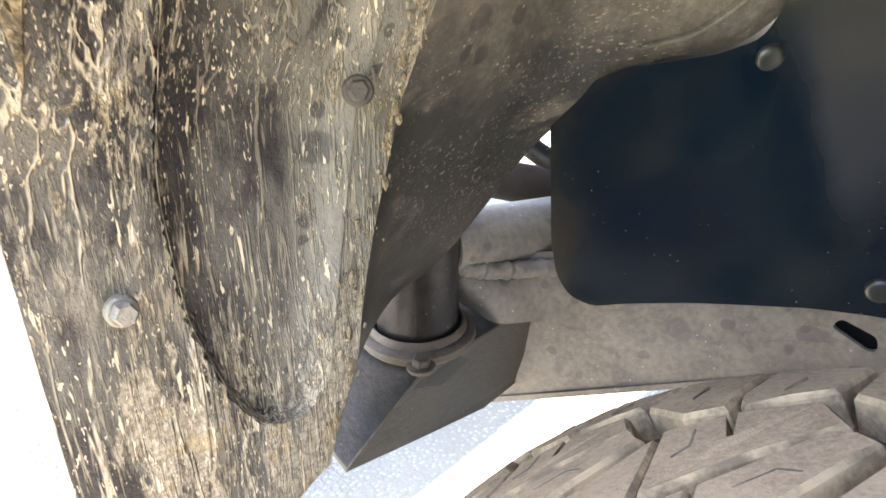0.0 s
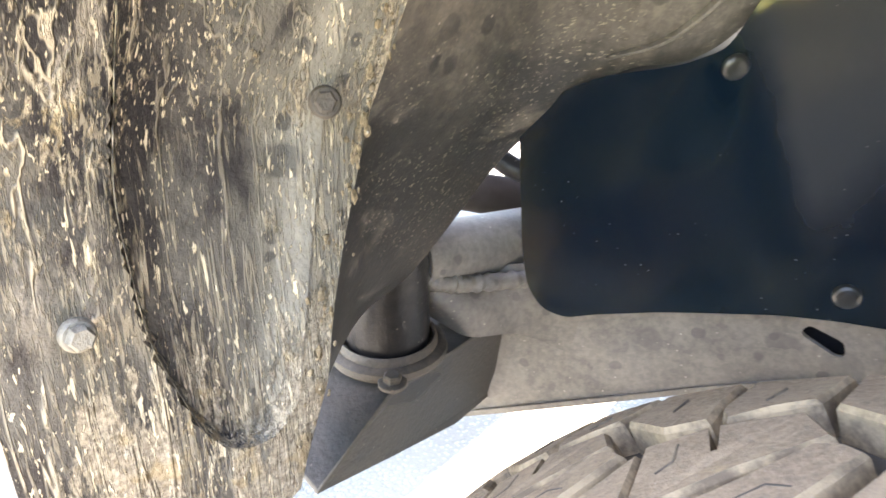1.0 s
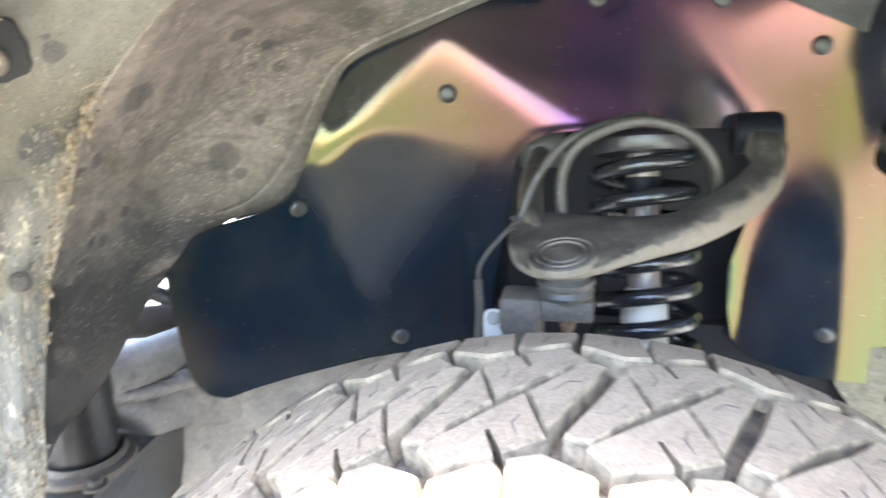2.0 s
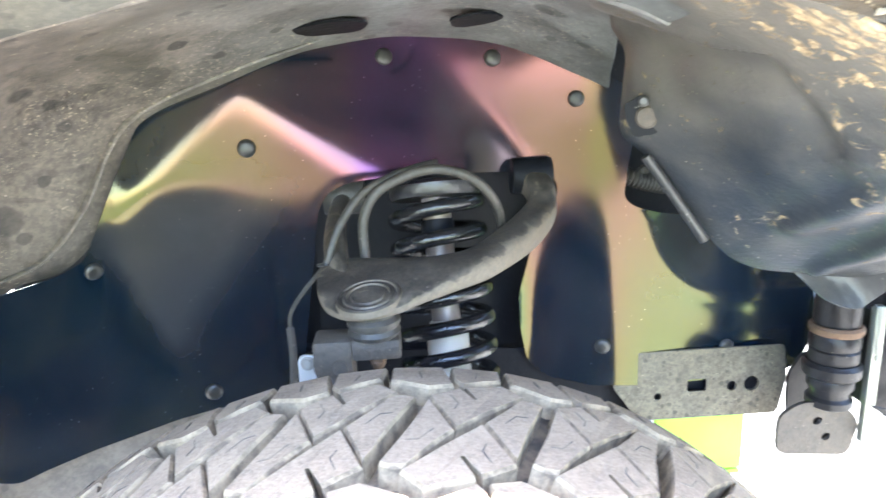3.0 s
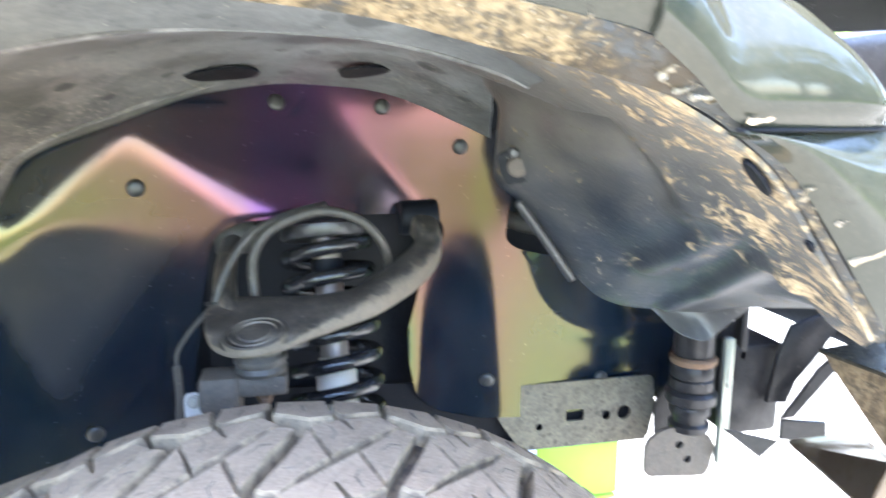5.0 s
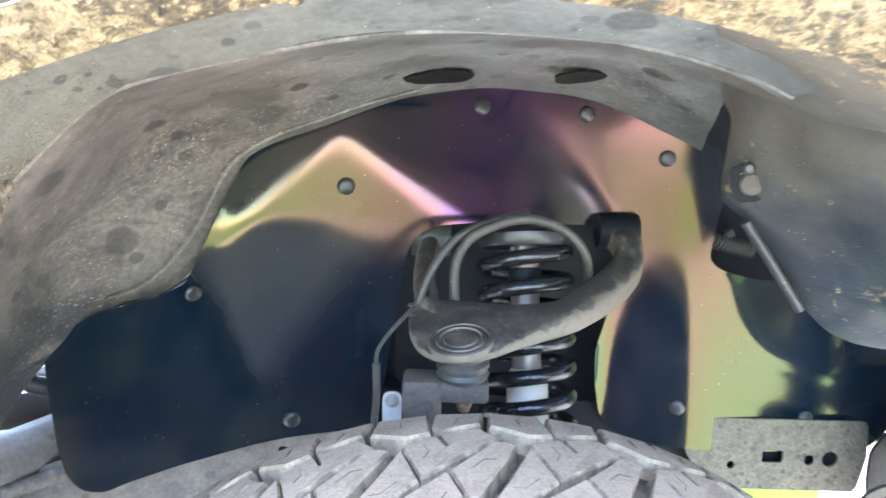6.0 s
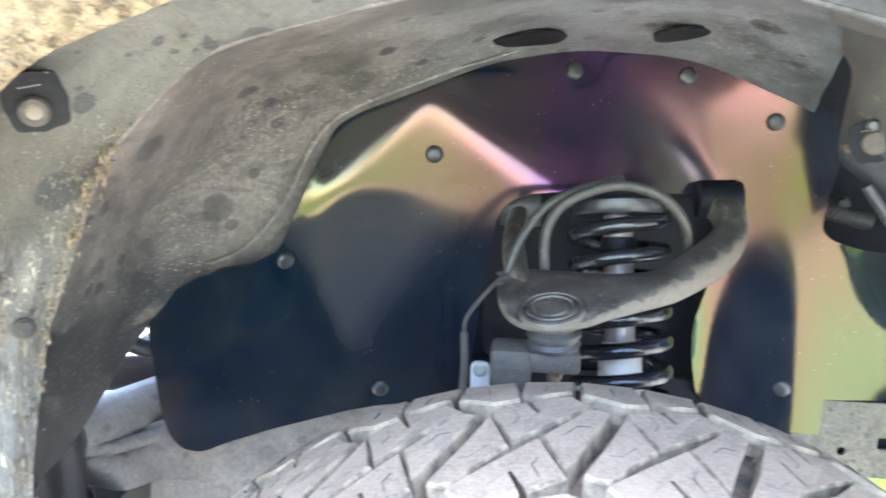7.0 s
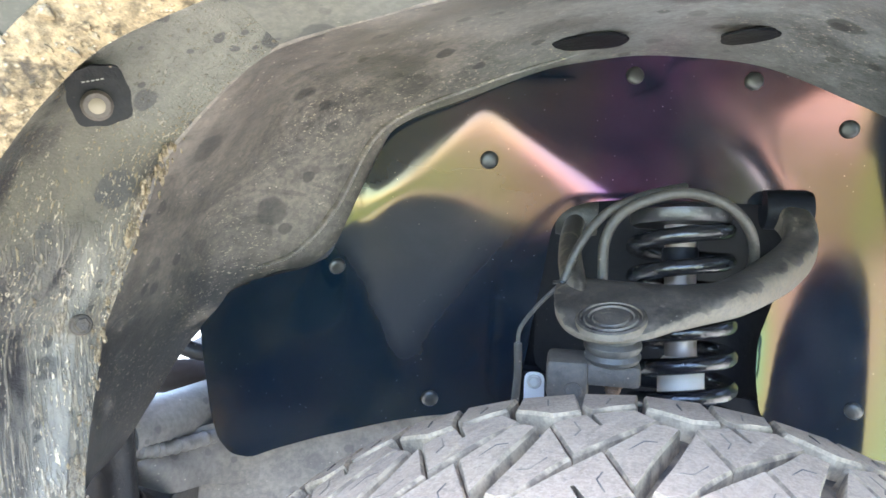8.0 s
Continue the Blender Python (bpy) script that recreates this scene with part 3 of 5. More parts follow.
def sheet(outline, place, thick, holes=(), step=0.012):
    """A sheet cut to an outline in (u, v) with holes, laid into space by place(u, v, depth)."""
    verts, edges = [], []
    for loop in (outline, *holes):
        dense = []
        for p, q in zip(loop, loop[1:] + loop[:1]):
            k = max(1, int(math.dist(p, q) / (step * 1.2)))
            dense += [(p[0] + (q[0] - p[0]) * j / k, p[1] + (q[1] - p[1]) * j / k) for j in range(k)]
        base = len(verts)
        verts += dense
        edges += [(base + j, base + (j + 1) % len(dense)) for j in range(len(dense))]
    lo, hi = np.min(outline, 0), np.max(outline, 0)
    for j, v in enumerate(np.arange(lo[1] + step / 2, hi[1], step * 0.87)):
        for u in np.arange(lo[0] + (step / 2 if j % 2 else step), hi[0], step):
            if inside(outline, u, v) and not any(inside(h, u, v) for h in holes):
                verts.append((float(u), float(v)))
    vs, _, fs, *_ = delaunay_2d_cdt([Vector(v) for v in verts], edges, [], 0, 1e-5)
    bm = bmesh.new()
    front = [bm.verts.new(place(v[0], v[1], 0.0)) for v in vs]
    back = [bm.verts.new(place(v[0], v[1], thick)) for v in vs]
    count = {}
    for f in fs:
        c = sum((Vector(vs[i]) for i in f), Vector((0, 0))) / len(f)
        if inside(outline, *c) and not any(inside(h, *c) for h in holes):
            bm.faces.new([front[i] for i in f])
            bm.faces.new([back[i] for i in reversed(f)])
            for a, b in zip(f, f[1:] + f[:1]):
                count.setdefault(frozenset((a, b)), []).append((a, b))
    for way in count.values():
        if len(way) == 1:
            a, b = way[0]
            bm.faces.new((front[b], front[a], back[a], back[b]))
    loose = [v for v in bm.verts if not v.link_faces]
    bmesh.ops.delete(bm, geom=loose, context="VERTS")
    return bm


def loft(rows, thick, nu=8, nv=6, ripple=0.0):
    """A curved shell through rows of points, with thickness along its normals."""
    cols = [spline(r, nv) for r in rows]
    grid = [spline([c[k] for c in cols], nu) for k in range(len(cols[0]))]
    g = np.array(grid)
    if ripple:
        for idx in np.ndindex(g.shape[:2]):
            w = Vector(g[idx]) * 11
            g[idx] += ripple * np.array(noise.noise_vector(w))
    du, dv = np.gradient(g, axis=0), np.gradient(g, axis=1)
    nrm = np.cross(du, dv)
    nrm /= np.linalg.norm(nrm, axis=2, keepdims=True) + 1e-9
    bm = bmesh.new()
    a = [[bm.verts.new(p) for p in row] for row in g]
    b = [[bm.verts.new(p) for p in row] for row in g + nrm * thick]
    n, m = len(a), len(a[0])
    for i in range(n - 1):
        for j in range(m - 1):
            bm.faces.new((a[i][j], a[i + 1][j], a[i + 1][j + 1], a[i][j + 1]))
            bm.faces.new((b[i][j], b[i][j + 1], b[i + 1][j + 1], b[i + 1][j]))
    for i in range(n - 1):
        bm.faces.new((a[i][0], b[i][0], b[i + 1][0], a[i + 1][0]))
        bm.faces.new((a[i][-1], a[i + 1][-1], b[i + 1][-1], b[i][-1]))
    for j in range(m - 1):
        bm.faces.new((a[0][j], a[0][j + 1], b[0][j + 1], b[0][j]))
        bm.faces.new((a[-1][j], b[-1][j], b[-1][j + 1], a[-1][j + 1]))
    return bm


def plate(points, normal, thick):
    """A flat plate: a polygon in space, extruded along a direction."""
    bm = bmesh.new()
    n = Vector(normal).normalized() * thick
    a = [bm.verts.new(p) for p in points]
    b = [bm.verts.new(Vector(p) + n) for p in points]
    bm.faces.new(a)
    bm.faces.new(b[::-1])
    for k in range(len(a)):
        bm.faces.new((a[k], b[k], b[(k + 1) % len(a)], a[(k + 1) % len(a)]))
    bmesh.ops.bevel(bm, geom=bm.edges[:], offset=min(0.0012, thick * 0.3), segments=1, affect="EDGES")
    return bm


def hexagon(p0, p1, r, h, washer=0.0):
    """A hexagon bolt head on a washer, along an axis."""
    d = (Vector(p1) - Vector(p0)).normalized()
    head = lathe([(r * 0.96, 0), (r, h * 0.15), (r, h * 0.8), (r * 0.8, h)], p0, Vector(p0) + d, 6)
    if washer:
        return join(head, lathe([(washer, -0.002), (washer, 0.001), (washer * 0.85, 0.0025)], p0, Vector(p0) + d, 24))
    return head


# ---- ground and surroundings ----
GROUND_Z = 0.028
bm = bmesh.new()
bmesh.ops.create_grid(bm, x_segments=60, y_segments=60, size=1)
for v in bm.verts:
    r = max(abs(v.co.x), abs(v.co.y))
    s = 6 + 400 * max(0, r - 0.2) ** 3 if r > 0.2 else 6
    v.co = Vector((v.co.x * s, v.co.y * s, GROUND_Z))
tagged(part("ground", bm, DRIVE_M), "sunlit worn pale asphalt driveway under the truck", "driveway", kind="structure")


def lawn(cx, cy, sx, sy):
    g = bmesh.new()
    bmesh.ops.create_grid(g, x_segments=40, y_segments=40, size=0.5)
    for v in g.verts:
        v.co = Vector((cx + v.co.x * sx, cy + v.co.y * sy, GROUND_Z + 0.03 + 0.02 * noise.noise(Vector((v.co.x * 30, v.co.y * 30, 1)))))
    return g


tagged(part("lawn", lawn(0, -23.5, 90, 38), GRASS_M), "sunlit mown green lawn beside the driveway", "lawn", kind="structure")


def house():
    """A garage front, far beyond the truck's nose."""
    ob = thing("garage", (11.4, 10.9, 0), "white garage door with small square windows in a pale green house", "garage")
    ux, uy = Vector((0.71, -0.70, 0)), Vector((0.70, 0.71, 0))  # along and behind the front
    c = Vector((11.44, 10.94, 0))
    m = Matrix.Translation(c) @ Matrix(((ux.x, uy.x, 0, 0), (ux.y, uy.y, 0, 0), (0, 0, 1, 0), (0, 0, 0, 1)))

    def put(name, b, mat, parent=ob, label=""):
        bmesh.ops.transform(b, matrix=m, verts=b.verts)
        return part(name, b, mat, parent, label, smooth=False)

    put("wall", join(box(1.0, 2.2, 1.4, 9.0, 4.0, 2.8, 0.01)), SIDING_M, ob, "pale green siding wall")
    door = put("garage_door", box(1.2, 0.19, 1.08, 5.4, 0.06, 2.08, 0.01), WHITE_M, ob, "white panelled garage door")
    for k in range(4):
        put("panel", box(1.2, 0.14, 0.3 + 0.52 * k, 5.4, 0.06, 0.51, 0.01), WHITE_M, door)
    for k in range(7):
        x = 0.0 + 0.735 * (k - 1)
        put("window", join(box(x, 0.10, 1.905, 0.56, 0.03, 0.40, 0.005)), WHITE_M, door)
        put("window_pane", join(box(x, 0.08, 1.905, 0.46, 0.02, 0.32, 0.004)), GLASS_M, door, "dark square window pane")
    put("roof", join(box(1.0, 2.2, 2.95, 9.8, 4.8, 0.22, 0.02)), ROOF_M, ob, "dark shingle roof")


house()


def leafy_tree(x, y, h, crown, seed, label):
    rng = random.Random(seed)
    ob = thing("tree", (x, y, 0), label, "tree", "trees round the drive")
    trunk = tube([(x, y, -0.05), (x + 0.05, y, h * 0.3), (x - 0.04, y + 0.05, h * 0.6), (x, y, h * 0.9)], [h * 0.035, h * 0.028, h * 0.02, h * 0.006], 12, 6)
    limbs = [trunk]
    for k in range(7):
        a = rng.uniform(0, 6.28)
        z = h * rng.uniform(0.4, 0.75)
        r = crown * rng.uniform(0.5, 0.9)
        limbs.append(tube([(x, y, z), (x + 0.5 * r * math.cos(a), y + 0.5 * r * math.sin(a), z + 0.1 * h), (x + r * math.cos(a), y + r * math.sin(a), z + 0.16 * h)], [h * 0.012, h * 0.008, h * 0.003], 7, 4))
    part("trunk", join(*limbs), BARK_M, ob)
    vs, fs = [], []
    for k in range(5200):
        a, b, c = rng.gauss(0, 1), rng.gauss(0, 1), rng.gauss(0, 1)
        d = math.sqrt(a * a + b * b + c * c) + 1e-6
        q = rng.uniform(0.35, 1.0) ** 0.6
        p = Vector((x + crown * q * a / d, y + crown * q * b / d, h * 0.72 + crown * 0.8 * q * c / d))
        if noise.noise(p * 1.1) < -0.12:
            continue
        s = rng.uniform(0.10, 0.2)
        u = Vector((rng.gauss(0, 1), rng.gauss(0, 1), rng.gauss(0, 1))).normalized()
        w = u.orthogonal().normalized()
        n = len(vs)
        vs += [p - u * s, p + w * s * 0.5, p + u * s, p - w * s * 0.5]
        fs.append((n, n + 1, n + 2, n + 3))
    me = bpy.data.meshes.new("crown")
    me.from_pydata(vs, [], fs)
    me.materials.append(LEAF_M)
    cr = new("crown", me)
    cr.parent, cr.matrix_parent_inverse = ob, BASES[ob.name].inverted()


def trunk_by_drive():
    ob = thing("tree", (5.47, 5.6, 0), "brown ridged tree trunk standing beyond the truck", "tree")
    part("trunk", tube([(5.47, 5.6, -0.1), (5.47, 5.6, 1.5), (5.5, 5.62, 3.5), (5.45, 5.6, 6.0)], [0.30, 0.25, 0.23, 0.2], 28, 10), BARK_M, ob)


trunk_by_drive()
leafy_tree(-6, -17, 7.5, 3.4, 3, "leafy green tree on the lawn")
leafy_tree(4.5, -19, 8.5, 3.8, 5, "broad leafy green tree on the lawn")
leafy_tree(13, -15, 8, 3.5, 8, "leafy green tree at the lawn's far side")
# the next two trees are unseen, added to darken what the paint reflects
leafy_tree(9.5, -9.5, 9, 4.2, 14, "tall leafy green tree added out of view beyond the lawn's near edge")
leafy_tree(16, -4, 9, 4.2, 17, "tall leafy green tree added out of view by the drive's end")
leafy_tree(-15, -14, 8, 3.6, 11, "leafy green tree at the lawn's edge")


def far_woods():
    """A belt of trees that closes the view beyond the lawn."""
    rng = random.Random(31)
    vs, fs = [], []
    for k in range(7000):
        a = rng.uniform(-0.80, 0.42)
        d = 27 + 8 * rng.random() ** 2
        top = 8.5 + 3.0 * noise.noise(Vector((a * 5, 2.0, 0.0))) + 1.6 * noise.noise(Vector((a * 19, 4.0, 0.0)))
        p = Vector((d * math.cos(a), d * math.sin(a), top * rng.random() ** 0.8))
        s = rng.uniform(0.22, 0.6)
        u = Vector((rng.gauss(0, 1), rng.gauss(0, 1), rng.gauss(0, 1))).normalized()
        w = u.orthogonal().normalized()
        n = len(vs)
        vs += [p - u * s, p + w * s * 0.6, p + u * s, p - w * s * 0.6]
        fs.append((n, n + 1, n + 2, n + 3))
    me = bpy.data.meshes.new("far_woods")
    me.from_pydata(vs, [], fs)
    me.materials.append(LEAF_M)
    tagged(new("far_woods", me), "belt of leafy green trees beyond the lawn", "woods", kind="stuff")


far_woods()


def truck_body():
    """Plain unseen sheet metal, added above and behind the wheel well to shade it; the cowl stays open to the sun."""
    ob = thing("truck_body", (0.0, 0.9, 0.6), "dark green-grey painted truck body over the wheel well", "truck")
    hood = [[(x, y, z - 0.05 * ((y - 0.93) / 0.85) ** 2 * (1 if abs(y - 0.93) > 0.5 else 0.3)) for y in (0.035, 0.3, 0.65, 0.93, 1.21, 1.56, 1.83)] for x, z in ((-0.64, 1.33), (-0.3, 1.315), (0.1, 1.29), (0.5, 1.25), (0.72, 1.20))]
    part("hood", loft(hood, 0.003, 5, 5), PAINT_M, ob)
    part("nose", box(0.78, 0.95, 0.98, 0.06, 1.0, 0.42, 0.02), POWDER, ob, "dark grille panel")
    part("far_fender", box(0.05, 1.80, 1.05, 1.35, 0.03, 0.42, 0.01), PAINT_M, ob)
    part("engine_tray", box(0.05, 1.22, 0.68, 1.40, 0.98, 0.012, 0.004), DARK_IN, ob)
    part("firewall", box(-0.665, 1.38, 0.96, 0.02, 0.78, 0.60, 0.004), DARK_IN, ob)
    part("cab_floor", box(-1.65, 0.95, 0.70, 1.60, 1.20, 0.03, 0.01), DARK_IN, ob)
    part("door", box(-1.15, 0.012, 1.12, 1.30, 0.04, 0.34, 0.012), PAINT_M, ob, "painted door skin")
    part("cowl_side", box(-0.56, 0.055, 1.17, 0.18, 0.10, 0.24, 0.01), PAINT_M, ob)
    part("cab_rear", box(-1.65, 0.93, 1.30, 1.60, 1.78, 0.03, 0.01), PAINT_M, ob)


truck_body()


# ---- wheel ----
WC, WR = Vector((0.006, 0.151, 0.4420)), 0.414


def crown_r(v):
    t = min(1.0, max(0.0, (v - WC.y - 0.06) / 0.05))  # the inner shoulder falls away
    return WR - 0.006 * abs((v - WC.y) / 0.111) ** 3 - 0.002 * t * t


def tread_block(poly, top_inset=0.0018):
    """One tread block, in wheel coordinates: polygon in (along, across)."""
    bm = bmesh.new()
    c = np.mean(poly, 0)
    rings = []
    for lift, inset in ((-0.017, -0.0004), (-0.0025, 0.0010), (0.0, top_inset + 0.0012)):
        ring = []
        for u, v in poly:
            d = np.array((u, v)) - c
            q = c + d * (1 - inset / max(np.linalg.norm(d), 1e-6))
            r = crown_r(q[1]) + lift
            a = q[0] / WR
            ring.append(bm.verts.new((r * math.sin(a), q[1] - WC.y, r * math.cos(a))))
        rings.append(ring)
    for a, b in zip(rings, rings[1:]):
        for k in range(len(a)):
            bm.faces.new((a[k], a[(k + 1) % len(a)], b[(k + 1) % len(a)], b[k])).material_index = 1  # muddy flanks
    bm.faces.new(rings[-1])
    return bm


def sipe(line, half=0.0004):
    """A narrow kinked slit worn almost level with the block's face."""
    bm = bmesh.new()
    for p, q in zip(line, line[1:]):
        d = np.subtract(q, p)
        w = np.array((-d[1], d[0])) / np.linalg.norm(d) * half
        low, high = [], []
        for u, v in (p + w, q + w, q - w, p - w):
            for lift, ring in ((-0.003, low), (0.0001, high)):
                r = crown_r(v) + lift
                ring.append(bm.verts.new((r * math.sin(u / WR), v - WC.y, r * math.cos(u / WR))))
        bm.faces.new(high).material_index = 2
        for k in range(4):
            bm.faces.new((low[k], low[(k + 1) % 4], high[(k + 1) % 4], high[k])).material_index = 2
    return bm


def wheel():
    ob = thing("wheel", (0.006, 0.151, GROUND_Z), "dusty all-terrain truck tyre with chunky worn tread blocks", "wheel")
    prof = [(-0.09, 0.215), (-0.112, 0.235), (-0.134, 0.30), (-0.139, 0.332), (-0.132, 0.374), (-0.122, 0.389), (-0.08, 0.3965), (0, 0.3985), (0.08, 0.3965), (0.122, 0.387), (0.132, 0.372), (0.139, 0.332), (0.134, 0.30), (0.112, 0.235), (0.09, 0.215)]
    bm = bmesh.new()
    seg = 96
    rings = [[bm.verts.new((r * math.sin(a), y, r * math.cos(a))) for a in (2 * math.pi * k / seg for k in range(seg))] for y, r in ((0.905 * q, h) for q, h in prof)]
    for a, b in zip(rings, rings[1:] + rings[:1]):
        for k in range(seg):
            bm.faces.new((a[k], a[(k + 1) % seg], b[(k + 1) % seg], b[k]))
    at = Matrix.Translation(WC)
    tyre = part("tyre", bm, GROOVE_M, ob, "black tyre carcass with mud in the grooves", at=at)
    rim = lathe([(0.213, -0.10), (0.22, -0.098), (0.205, -0.09), (0.2, 0.0), (0.205, 0.09), (0.22, 0.098), (0.213, 0.10)], WC, WC + Vector((0, 1, 0)), 48, False)
    disc = lathe([(0.205, -0.05), (0.15, -0.075), (0.09, -0.07), (0.055, -0.085), (0.05, -0.085)], WC, WC + Vector((0, 1, 0)), 48)
    part("rim", join(rim, disc), POWDER, ob, "dark steel rim")
    n = 28
    pitch = 2 * math.pi * WR / n  # one pair of V-shaped and roof-shaped centre blocks

    def run(rows, turned):
        """Rows of (pitches, metres from the middle), as they stand or turned half round for the outer half of the tread."""
        mid = np.mean(rows, 0)
        rows = [tuple(mid + 1.09 * (np.array(q) - mid)) for q in rows]
        return [((1.5 - u) * pitch, WC.y - v) if turned else (u * pitch, WC.y + v) for u, v in rows]

    kinds = [  # block outlines, each with its kinked sipe
        ([(-0.125, 0.005), (0.00, 0.021), (0.21, 0.0455), (0.30, 0.0455), (0.375, 0.041), (0.19, 0.002), (0.02, -0.036)], [(0.02, 0.006), (0.12, 0.018), (0.20, 0.018)]),
        ([(0.505, 0.044), (0.735, 0.058), (0.825, 0.036), (0.865, 0.037), (0.785, 0.060), (1.10, 0.068), (1.235, 0.0515), (0.97, 0.026), (0.665, -0.0005)], [(0.66, 0.044), (0.70, 0.032), (0.665, 0.024)]),
        ([(0.225, 0.111), (0.645, 0.111), (0.675, 0.088), (0.695, 0.0655), (0.50, 0.0605), (0.365, 0.067), (0.205, 0.0765)], [(0.44, 0.095), (0.45, 0.080)]),
        ([(0.735, 0.1115), (1.145, 0.1115), (1.115, 0.0815), (0.96, 0.074), (0.785, 0.0655), (0.745, 0.070), (0.715, 0.0775)], [(0.93, 0.096), (0.90, 0.082)]),
    ]
    for outline, cut in kinds:
        for turned in (False, True):
            src = join(tread_block(run(outline, turned)), sipe(run(cut, turned)))
            first = None
            for k in range(n):
                m = at @ Matrix.Rotation(2 * math.pi * k / n - 0.020 / WR, 4, "Y")
                if first is None:
                    first = part("tread_block", src, TYRE_M, tyre, at=m, smooth=False)
                    first.data.materials.append(FLANK_M)
                    first.data.materials.append(GROOVE_M)
                    first.matrix_parent_inverse = at.inverted()
                else:
                    o = new("tread_block", first.data)
                    o.parent, o.matrix_parent_inverse, o.matrix_basis = tyre, at.inverted(), m
    return ob


wheel()


# ---- splash shield ----
PINS = {"a": (-0.317, 0.499, 0.879), "b": (-0.151, 0.535, 1.001), "c": (0.008, 0.587, 1.098), "d": (0.141, 0.610, 1.093), "e": (0.244, 0.594, 1.041),
        "f": (-0.215, 0.549, 0.712), "g": (0.283, 0.568, 0.713), "h": (0.46, 0.554, 0.699)}


def _ramp(x, a, w):
    """A fold line: 0 before a, a slope of 1 past it, turning over a width w."""
    t = (x - a) / w
    return w * (math.log1p(math.exp(-abs(t))) + max(t, 0.0))


def shield_y(x, z):
    """The pressed form of the sheet: dished over the spring, rolled back along the arch, folded at the rear and the front."""
    low = 1 / (1 + math.exp((z - 0.885) / 0.014))  # the curl of the cutout's edge fades out towards the arch
    y = 0.575 + 0.05 * x - 0.34 * _ramp(x, 0.205, 0.026) + 0.36 * _ramp(x, 0.292, 0.008)
    y += -0.27 * _ramp(-x, 0.080, 0.030) - 0.14 * _ramp(-x, 0.31, 0.010)
    fold = -0.305 + 0.3 * min(0.22, max(0.0, 0.88 - z))  # soft step above the rear flap
    y += 0.012 / (1 + math.exp((x - fold) / 0.017))
    y -= low * 20.0 * _ramp(0.187 - x, 0.0, 0.003) ** 2 * (x > 0.1)
    # a broad oblique swage above the cutout leans back under the arch
    q = (x + 1.05 * (0.945 + _ramp(z - 0.945, 0.0, 0.008))) / 1.45
    y += 0.28 * (_ramp(q, 0.672, 0.011) - _ramp(q, 0.826, 0.009))
    # edge rolled back under the arch
    y += 0.32 * _ramp(0.683 * z - 0.73 * x - 0.846, 0.0, 0.005) / (1 + math.exp((0.905 - z) / 0.012)) / (1 + math.exp((x + 0.085) / 0.014))
    if x < -0.20:  # the flap's upper part leans forward
        y -= 0.27 * _ramp(z - 0.79 - 0.42 * (x + 0.345), 0.0, 0.012) / (1 + math.exp((x + 0.315) / 0.010))
    if x < -0.05:  # the rear half leans below the arch
        y += 0.13 * (_ramp(0.962 - z, 0.0, 0.006) - _ramp(0.90 - z, 0.0, 0.01)) / (1 + math.exp((x + 0.185) / 0.018))
    # pressed swage in the front wing
    if x > 0.29:
        c = 0.131 * math.exp(-(x - 0.333) / 0.04)
        d = (z - 0.766 - c) / math.hypot(1, c / 0.04)
        y -= 0.0042 * math.exp(-((d / 0.017) ** 2)) * min(1.0, (x - 0.29) / 0.03)
    return y


SHIELD_OUT = [(-0.462, 0.598), (-0.490, 0.600), (-0.508, 0.620), (-0.517, 0.66), (-0.524, 0.75), (-0.526, 0.785), (-0.510, 0.808), (-0.45, 0.840), (-0.378, 0.861), (-0.345, 0.878),
              (-0.324, 0.92), (-0.30, 0.97), (-0.268, 1.03), (-0.222, 1.062), (-0.162, 1.083), (-0.06, 1.115), (0.041, 1.124), (0.131, 1.114), (0.23, 1.080),
              (0.285, 1.057), (0.295, 1.0), (0.288, 0.963), (0.284, 0.925), (0.298, 0.913), (0.335, 0.903), (0.40, 0.90), (0.47, 0.87), (0.532, 0.80), (0.539, 0.753),
              (0.530, 0.715), (0.510, 0.690), (0.47, 0.681), (0.40, 0.681), (0.315, 0.679), (0.25, 0.683), (0.19, 0.700), (0.166, 0.722), (0.158, 0.765), (0.156, 0.81), (0.172, 0.872),
              (0.203, 0.932), (0.201, 0.950), (0.187, 0.957), (0.135, 0.962), (0.017, 0.963), (-0.04, 0.957), (-0.064, 0.947), (-0.077, 0.928), (-0.081, 0.90),
              (-0.10, 0.78), (-0.112, 0.70), (-0.22, 0.682), (-0.262, 0.672), (-0.366, 0.638), (-0.43, 0.613)]


def on_shield(u, v, d=0.0):
    """A point of the flat pattern, laid on the pressed form."""
    k = 1.0
    for _ in range(8):
        x, z = -0.035 + (u + 0.035) * k, 1.07 + (v - 1.07) * k
        k += 0.7 * ((shield_y(x, z) + 0.265) / 0.815 - k)
    return Vector((x, shield_y(x, z) + d, z))


def splash_shield():
    ob = thing("splash_shield", (0.0, 0.57, 0.7), "glossy black coated sheet-metal splash shield pinned behind the wheel", "splash shield")
    bm = sheet(rounded(SHIELD_OUT, 0.010, 3), on_shield, 0.0022, step=0.009)
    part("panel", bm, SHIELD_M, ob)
    for k, (x, y, z) in PINS.items():
        p = Vector((x, shield_y(x, z), z))
        e = 0.004
        n = Vector((shield_y(x + e, z) - shield_y(x - e, z), -2 * e, shield_y(x, z + e) - shield_y(x, z - e))).normalized()
        r = 0.0105 if k != "a" else 0.010
